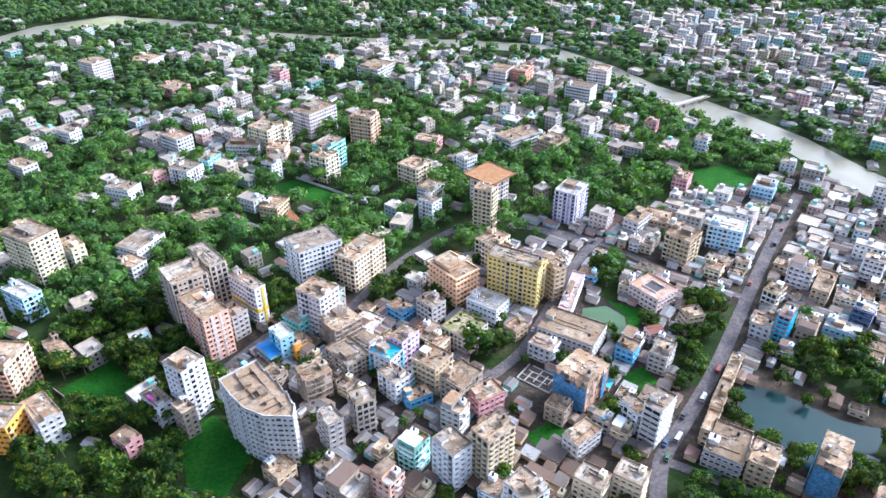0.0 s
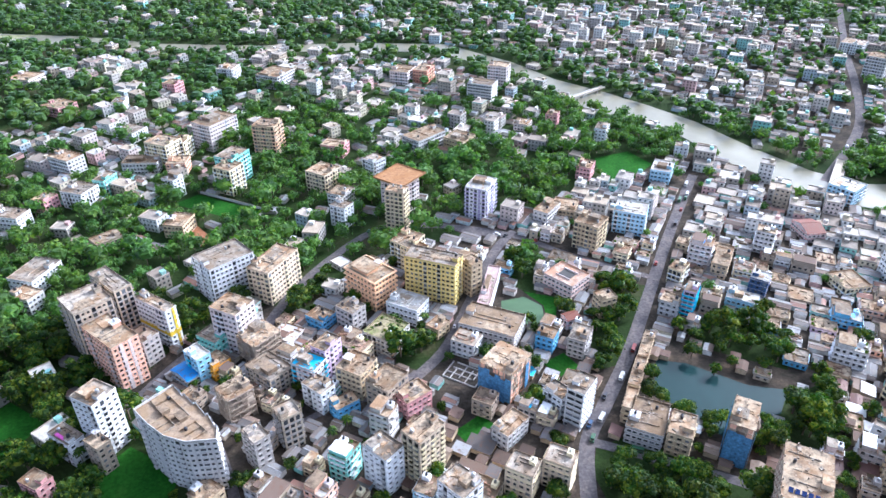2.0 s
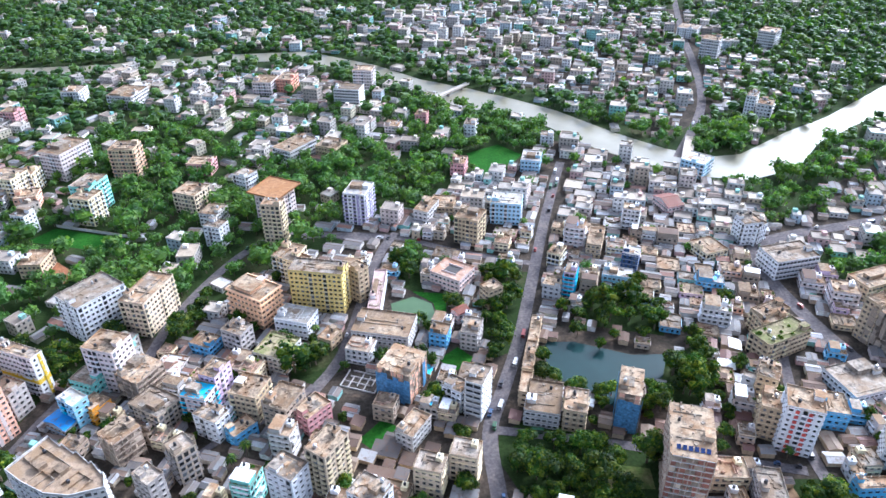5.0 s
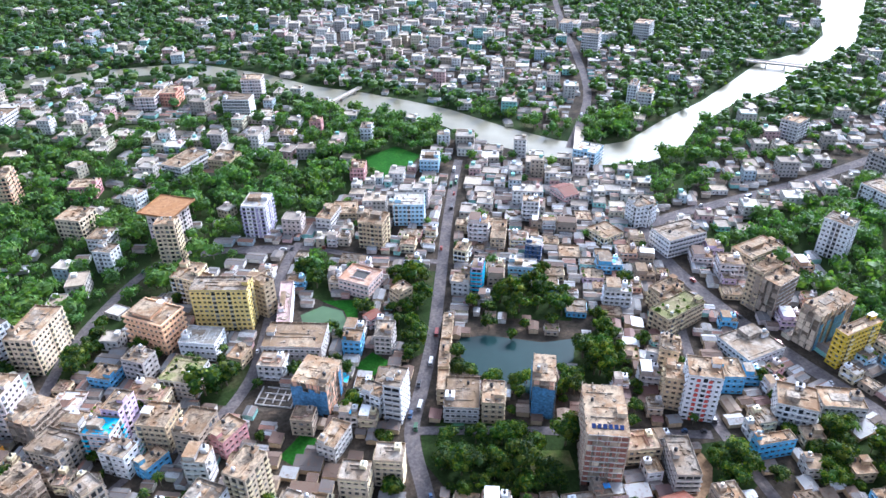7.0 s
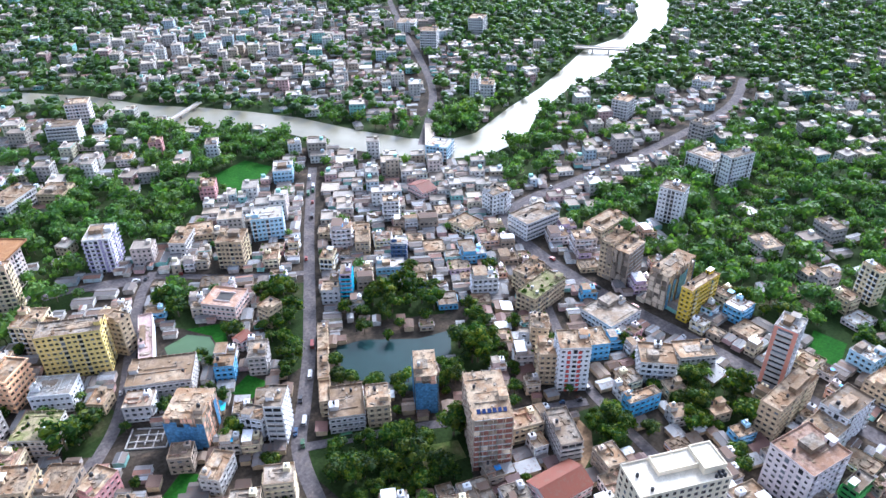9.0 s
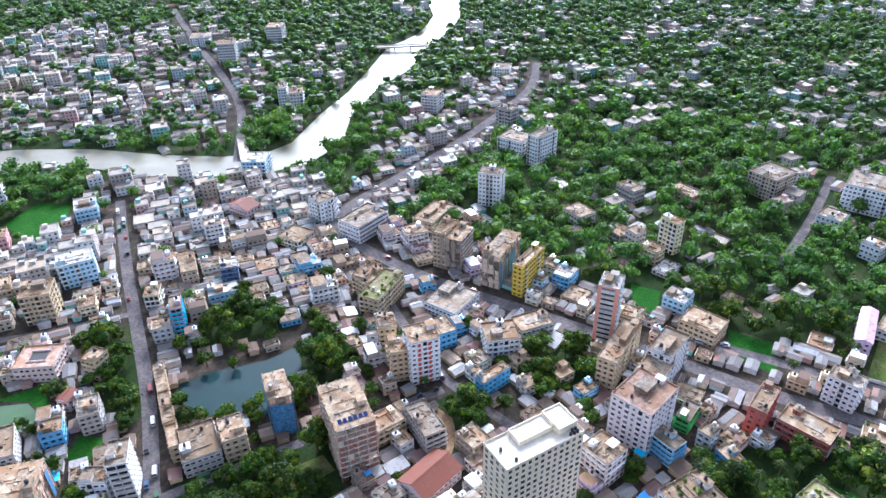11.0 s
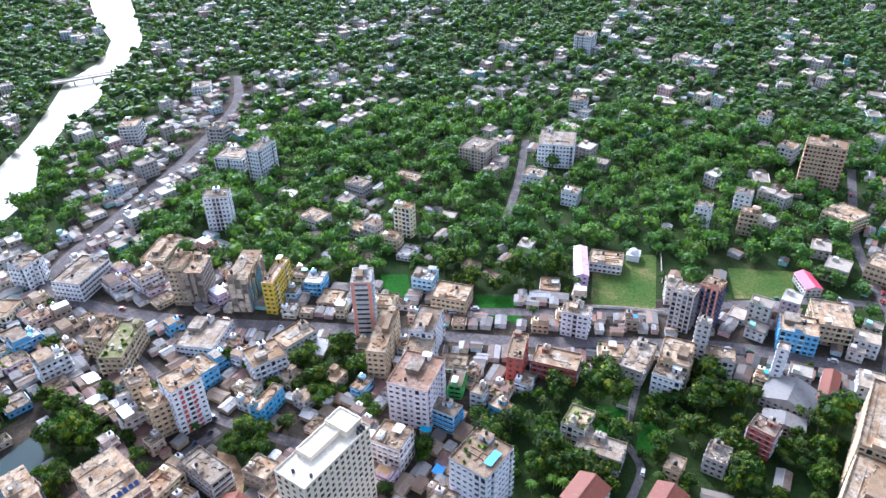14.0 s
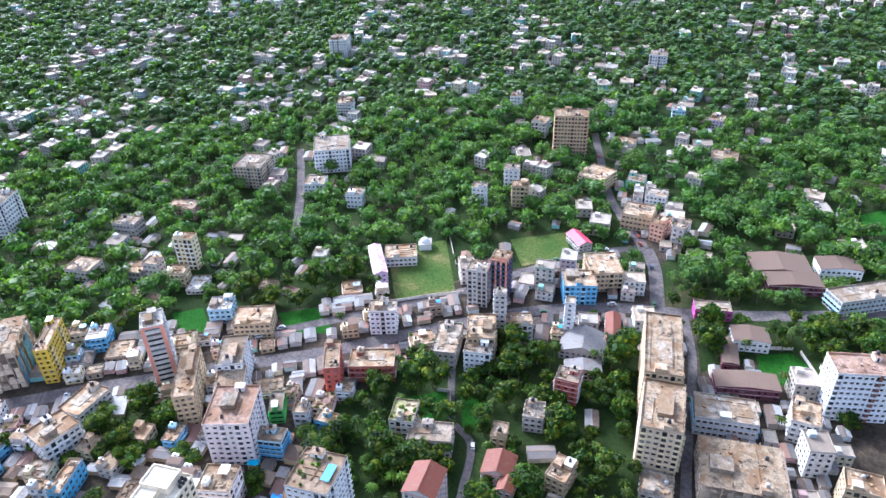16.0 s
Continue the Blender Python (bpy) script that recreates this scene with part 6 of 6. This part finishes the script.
# ---- trees ----
def crown_mesh(name, seed, clumps, per, rad, tall, leaf, mat):
    """Leaf tufts in clumps round the limbs, with gaps between them."""
    rng = random.Random(seed)
    s = Shape()
    def core(c, r):
        k, n = len(s.v), 6
        for z, q in ((-0.3, 0.75), (0.3, 0.78)):
            for i in range(n):
                a = 6.283 * i / n + z
                j = rng.uniform(0.85, 1.12)
                s.v.append((c.x + r * q * j * math.cos(a), c.y + r * q * j * math.sin(a), c.z + r * z * 0.8))
        s.v.append((c.x, c.y, c.z + r * 0.66))
        for t in range(1):
            s.f += [(k + t * n + i, k + t * n + (i + 1) % n, k + t * n + n + (i + 1) % n, k + t * n + n + i) for i in range(n)]
        s.f += [(k + n + i, k + n + (i + 1) % n, k + 2 * n) for i in range(n)]
        s.m += [0] * (2 * n)
    for _ in range(clumps):
        a, q = rng.uniform(0, 6.283), math.sqrt(rng.random())
        c = Vector((q * rad * 0.72 * math.cos(a), q * rad * 0.72 * math.sin(a), tall + (1 - q * q) * rad * 0.45 + rng.uniform(-0.25, 0.25) * rad))
        cr = rad * rng.uniform(0.34, 0.52)
        core(c, cr * 0.85)
        for _ in range(per):
            v = Vector((rng.gauss(0, 1), rng.gauss(0, 1), rng.gauss(0.45, 0.9))).normalized()
            p = c + Vector((v.x, v.y, v.z * 0.75)) * cr * rng.uniform(0.75, 1.05)
            n = (v + 0.40 * Vector((rng.gauss(0, 1), rng.gauss(0, 1), rng.gauss(0, 1)))).normalized()
            e = n.orthogonal().normalized()
            e.rotate(Matrix.Rotation(rng.uniform(0, 6.28), 3, n))
            f, k = n.cross(e), leaf * rng.uniform(0.7, 1.3)
            s.quad(p - e * k, p - f * k * 0.6 + n * k * 0.15, p + e * k, p + f * k * 0.6 + n * k * 0.15)
    return s.mesh(name, [mat])


def trunk_mesh(seed, tall, rad):
    rng = random.Random(seed)
    s = Shape()
    s.cyl(0, 0, 0, 0.38, tall * 0.8, 7, top=0.24)
    for k in range(5):
        a = k * 1.257 + rng.uniform(-0.3, 0.3)
        p, q = Vector((0, 0, tall * 0.7)), Vector((math.cos(a) * rad * 0.55, math.sin(a) * rad * 0.55, tall + rad * 0.15))
        e = (q - p).normalized().orthogonal().normalized()
        f = (q - p).normalized().cross(e)
        for i in range(4):
            b, c = (e, f, -e, -f)[i], (e, f, -e, -f)[(i + 1) % 4]
            s.quad(p + b * 0.17, p + c * 0.17, q + c * 0.06, q + b * 0.06)
    return s.mesh("trunk", [BARK])


def palm_meshes(seed):
    rng = random.Random(seed)
    t, c, h = Shape(), Shape(), rng.uniform(7.5, 10)
    for k in range(5):
        t.cyl(0.25 * math.sin(k * 0.6), 0.0, h * k / 5, 0.20 - 0.015 * k, h / 5 + 0.05, 7, top=0.185 - 0.015 * k)
    for k in range(15):
        a, up = k * 2.4, rng.uniform(-0.1, 0.9)
        prev = None
        for i in range(6):
            u = i / 5
            r, z = 3.4 * u, h + up * 1.9 * u - 2.6 * u * u
            wd = 0.5 * math.sin(math.pi * min(1, u * 0.9 + 0.12))
            m = Vector((0.25 * math.sin(3) + r * math.cos(a), r * math.sin(a), z))
            e = Vector((-math.sin(a), math.cos(a), 0)) * wd
            row = (m - e - Vector((0, 0, wd * 0.6)), m, m + e - Vector((0, 0, wd * 0.6)))
            if prev:
                c.quad(prev[0], row[0], row[1], prev[1])
                c.quad(prev[1], row[1], row[2], prev[2])
            prev = row
    return t.mesh("trunk", [BARK]), c.mesh("crown", [PALM])


KINDS = []
for k in range(7):
    rad, tall = (4.2, 5.0, 5.6, 4.6, 6.4, 3.4, 5.2)[k], (4.5, 5.5, 6.5, 5.0, 7.0, 3.2, 6.0)[k]
    KINDS.append((rad, trunk_mesh(k, tall, rad), crown_mesh("crown", 40 + k, 16, 46, rad, tall, 0.54, LEAF)))
PALMS = [(2.6, *palm_meshes(k)) for k in range(3)]
tr = random.Random(11)
WOOD = []          # the trees that stand too far off to be told apart


def plant(x, y, size, palm=False):
    rad, trunk, crown = tr.choice(PALMS if palm else KINDS)
    root = new("palm_tree" if palm else "tree", None)
    root.empty_display_size = 0.5
    k = tr.uniform(0.9, 1.1) if palm else size
    root.matrix_basis = pose(x, y, 0, 0, 0, tr.uniform(0, 360)) @ Matrix.Diagonal((k, k, k * tr.uniform(0.85, 1.1), 1))
    tagged(root, "tall coconut palm with drooping fronds" if palm else "broad leafy green tree among the houses", "tree", "palms" if palm else "trees")
    for name, me in (("trunk", trunk), ("crown", crown)):
        ob = new(name, me)
        ob.parent = root


NEAR = list(LONE)
ROADS_AND_WATER = TAKEN & ~HOUSES
for lo, hi, step in ((120, 360, 6.8), (360, 640, 8.2), (640, 1420, 11.0)):
    kmax = int(1450 / step)
    for i in range(-kmax, kmax):
        for j in range(-kmax, kmax):
            x, y = (i + tr.uniform(-0.45, 0.45)) * step, (j + tr.uniform(-0.45, 0.45)) * step
            r = math.hypot(x, y)
            if not lo <= r < hi or not seen(x, y):
                continue
            a, b = cell(x, y)
            if TAKEN[a, b]:
                continue
            crowd = HOUSES[a - 1:a + 2, b - 1:b + 2].any()
            if ROADS_AND_WATER[a - 1:a + 2, b - 1:b + 2].any() and tr.random() < 0.7:
                continue
            chance = 0.34 if IN_URBAN[a, b] else (0.62 if IN_TOWN[a, b] else (0.80 if lo < 640 else 0.92))
            if IN_GROVE[a, b]:
                chance = 0.97
            elif crowd:
                chance *= 0.4
            if tr.random() > chance:
                continue
            size = min(1.45, max(0.5, tr.lognormvariate(-0.05, 0.32))) * (0.75 if crowd or IN_URBAN[a, b] else 1.0)
            if lo == 360 and not crowd and not IN_URBAN[a, b]:
                size = min(2.0, size * tr.uniform(0.85, 1.4))
            if lo == 120:
                NEAR.append((x, y, size, tr.random() < (0.30 if y < 20 else 0.08)))
            else:
                WOOD.append((x, y, size, lo))
NEAR.sort(key=lambda q: math.hypot(q[0] - 120, q[1] - 100))
for x, y, size, is_palm in NEAR[:290]:
    plant(x, y, size, is_palm)


def near_wood(rows):
    """The rest of the near trees, crowns and trunks alike, joined."""
    for name, at, mat, label in (("garden_crowns", 2, LEAF, "leafy green crowns of garden trees"), ("garden_trunks", 1, BARK, "brown trunks of garden trees")):
        vs, fs, k0 = [], [], 0
        rng = random.Random(4)
        for x, y, size, is_palm in rows:
            me = rng.choice(PALMS if is_palm else KINDS)[at]
            co = np.empty(len(me.vertices) * 3, np.float32)
            me.vertices.foreach_get("co", co)
            a = rng.uniform(0, 6.28)
            k = 1.0 if is_palm else size
            turn = np.array([[math.cos(a), math.sin(a), 0], [-math.sin(a), math.cos(a), 0], [0, 0, 1]]) * k
            vs.append(co.reshape(-1, 3) @ turn + (x, y, 0))
            fs += [tuple(v + k0 for v in p.vertices) for p in me.polygons]
            k0 += len(me.vertices)
        me = bpy.data.meshes.new(name)
        me.from_pydata(np.concatenate(vs).tolist(), [], fs)
        me.materials.append(mat)
        tagged(new(name, me), label, "trees", kind="stuff")


KINDS = [(q[0], q[1], crown_mesh("crown", 80 + k, 13, 24, q[0], q[0] * 1.25, 0.76, LEAF)) for k, q in enumerate(KINDS)]
near_wood(NEAR[290:])


def wood(name, trees, tufts, leaf, label):
    """Far woods: every tree a few leafy tufts on a trunk, in one mesh."""
    rng = np.random.default_rng(3)
    n = len(trees)
    if not n:
        return
    t = np.array([q[:3] for q in trees])
    rad, tall = 4.9 * t[:, 2] * leaf[1], 5.5 * t[:, 2]
    m = n * tufts
    who = np.repeat(np.arange(n), tufts)
    v = rng.normal(size=(m, 3)) + (0, 0, 0.55)
    v /= np.linalg.norm(v, axis=1)[:, None]
    lump = 0.75 + 0.35 * np.sin(3.1 * v[:, 0] * 2 + who) * np.cos(2.7 * v[:, 1] * 2 + 1.7 * who)
    c = np.c_[t[who, :2], tall[who]] + v * np.c_[rad[who] * lump, rad[who] * lump, 0.62 * rad[who] * lump]
    nn = v + 0.42 * rng.normal(size=(m, 3))
    nn /= np.linalg.norm(nn, axis=1)[:, None]
    e = np.cross(nn, rng.normal(size=(m, 3)))
    e /= np.linalg.norm(e, axis=1)[:, None]
    f = np.cross(nn, e)
    k = (leaf[0] * np.clip(t[who, 2], 0.8, 1.6) * rng.uniform(0.7, 1.3, m))[:, None]
    verts = np.stack([c - e * k, c - f * k * 0.75 + nn * k * 0.2, c + e * k, c + f * k * 0.75 + nn * k * 0.2], 1).reshape(-1, 3)
    faces = np.arange(4 * m).reshape(-1, 4)
    ends = np.array([(1, 0), (-0.5, 0.87), (-0.5, -0.87)])
    low = np.concatenate([np.c_[t[:, :2] + 0.3 * e2, np.zeros(n)] for e2 in ends] + [np.c_[t[:, :2] + 0.2 * e2, tall] for e2 in ends])
    idx = np.arange(n)
    stems = np.concatenate([np.c_[idx + i * n, idx + (i + 1) % 3 * n, idx + ((i + 1) % 3 + 3) * n, idx + (i + 3) * n] for i in range(3)]) + 4 * m
    verts, faces = np.concatenate([verts, low]), np.concatenate([faces, stems])
    # a lumpy dome under the tufts
    side = 6
    dome, dome_f = [], []
    base = 4 * m + 6 * n
    for z, q in ((-0.30, 0.54), (0.10, 0.64), (0.36, 0.34)):
        for i in range(side):
            a = 6.283 * i / side + z * 2
            j = rng.uniform(0.82, 1.12, n) * q * rad
            dome.append(np.c_[t[:, 0] + j * math.cos(a), t[:, 1] + j * math.sin(a), tall + z * rad * 0.95])
    for k in range(2):
        for i in range(side):
            p, q = k * side + i, k * side + (i + 1) % side
            dome_f.append(np.c_[idx + p * n, idx + q * n, idx + (q + side) * n, idx + (p + side) * n])
    top = 2 * side
    dome_f.append(np.c_[idx + top * n, idx + (top + 1) * n, idx + (top + 2) * n, idx + (top + 3) * n])
    dome_f.append(np.c_[idx + top * n, idx + (top + 3) * n, idx + (top + 4) * n, idx + (top + 5) * n])
    verts = np.concatenate([verts, *dome])
    faces = np.concatenate([faces, np.concatenate(dome_f) + base])
    me = bpy.data.meshes.new(name)
    me.from_pydata(verts.tolist(), [], faces.tolist())
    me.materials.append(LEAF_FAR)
    me.materials.append(BARK)
    me.polygons.foreach_set("material_index", [0] * m + [1] * (3 * n) + [0] * (14 * n))
    me.polygons.foreach_set("use_smooth", [False] * (m + 17 * n))
    return tagged(new(name, me), label, "trees", kind="stuff")


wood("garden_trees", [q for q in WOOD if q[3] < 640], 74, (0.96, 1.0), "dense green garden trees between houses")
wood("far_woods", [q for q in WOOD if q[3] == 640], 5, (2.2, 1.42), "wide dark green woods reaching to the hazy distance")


# ---- boundary walls ----
def boundary_wall(pts, tall=2.0):
    """A plastered garden wall with a coping, one panel a stretch."""
    root = new("boundary_wall", None)
    root.matrix_basis = pose(pts[0][0], pts[0][1], 0)
    tagged(root, "stained pale plaster boundary wall beside open ground", "wall")
    for (xa, ya), (xb, yb) in zip(pts, pts[1:]):
        length, a = math.hypot(xb - xa, yb - ya), math.atan2(yb - ya, xb - xa)
        count = max(1, round(length / 6))
        for k in range(count):
            u = (k + 0.5) / count
            x, y = xa + (xb - xa) * u - pts[0][0], ya + (yb - ya) * u - pts[0][1]
            s = Shape()
            s.box(x, y, 0, length / count - 0.1, 0.2, tall, a)
            part("panel", s, PAINT["whitegrey"], root)
            s = Shape()
            s.box(x, y, tall, length / count - 0.05, 0.34, 0.12, a, open_bottom=False)
            part("coping", s, PAINT["concrete"], root)


for line in ([(247, -48), (244, -54), (226, -50)], [(324, -39), (324, -60), (322, -81)], [(385, -88), (352, -84)], [(233, -219), (229, -232)], [(226, -234), (203, -229)],
             [(-160, 232), (-188, 252)], [(-107, 479), (-57, 444), (-67, 427)], [(-90, 186), (-107, 191)], [(362, -370), (323.5, -350), (279, -319.6)]):
    boundary_wall(line)


# ---- bridges ----
def bridge(ax, ay, bx, by, wide, z, piers, label):
    length, a = math.hypot(bx - ax, by - ay), math.degrees(math.atan2(by - ay, bx - ax))
    root = empty_at("bridge", (ax + bx) / 2, (ay + by) / 2, a)
    tagged(root, label, "bridge")
    s = Shape()
    s.box(0, 0, z - 0.9, length, wide, 0.9, open_bottom=False)
    part("deck", s, PAINT["beige"], root)
    for q in (-1, 1):
        s = Shape()
        s.box(0, q * (wide / 2 - 0.15), z, length, 0.25, 1.0)
        part("railing", s, PAINT["whitegrey"], root)
    for k in range(piers):
        s = Shape()
        s.box((k + 0.5) / piers * length - length / 2, 0, 0, 1.4, wide * 0.8, z - 0.9)
        part("pier", s, PAINT["grey"], root)


bridge(350, 402, 388, 446, 8, 3.5, 3, "concrete road bridge from the town over the river")
bridge(706, 448, 662, 508, 9, 5.0, 4, "long pale concrete bridge across the far river")
bridge(206, 606, 262, 640, 4, 4.0, 3, "narrow footbridge over the river")


# ---- traffic ----
def vehicle(name, x, y, rot, label, category, l, w, h):
    key = ("car", name)
    if key in MADE:
        return copy_thing(MADE[key], pose(x, y, 0.3, 0, 0, rot))
    root = empty_at(name, x, y, rot)
    root.matrix_basis = pose(x, y, 0.3, 0, 0, rot)
    tagged(root, label, category, "traffic")
    s = Shape()
    s.box(0, 0, 0.25, l, w, h * 0.5, open_bottom=False)
    s.box(-l * 0.05, 0, 0.25 + h * 0.5, l * (0.55 if l < 5 else 0.96), w * 0.88, h * 0.45)
    part("body", s, CARPAINT, root)
    g2 = Shape()
    g2.box(-l * 0.05, 0, 0.3 + h * 0.52, l * (0.56 if l < 5 else 0.965), w * 0.90, h * 0.28)
    part("glazing", g2, GLASS, root)
    for i in (-1, 1):
        for j in (-1, 1):
            t = Shape()
            t.box(i * l * 0.32, j * (w / 2 - 0.1), 0, 0.62, 0.22, 0.62)
            part("wheel", t, RUBBER, root)
    MADE[key] = root
    return root


vr = random.Random(8)
for (wide, line), count in zip(ROAD_LINES, (14, 22, 5, 3, 2, 1, 1, 3, 2, 2, 1, 3, 0, 0, 1, 3, 0)):
    for _ in range(count):
        k = vr.randrange(len(line) - 1)
        p, q = line[k], line[k + 1]
        m, t = p.lerp(q, vr.random()), (q - p).normalized()
        side = vr.choice((-1, 1)) * wide * 0.24
        if not seen(m.x, m.y):
            continue
        name, label, cat, l, w, h = vr.choice((("car", "small car on the road", "car", 4.1, 1.7, 1.45), ("minibus", "boxy minibus on the road", "minibus", 4.9, 1.8, 1.95),
                                               ("auto_rickshaw", "three-seat auto rickshaw on the road", "rickshaw", 2.7, 1.3, 1.7), ("truck", "small goods truck on the road", "truck", 5.6, 2.0, 2.3)))
        vehicle(name, m.x - t.y * side, m.y + t.x * side, math.degrees(math.atan2(t.y, t.x)) + (180 if side > 0 else 0), label, cat, l, w, h)
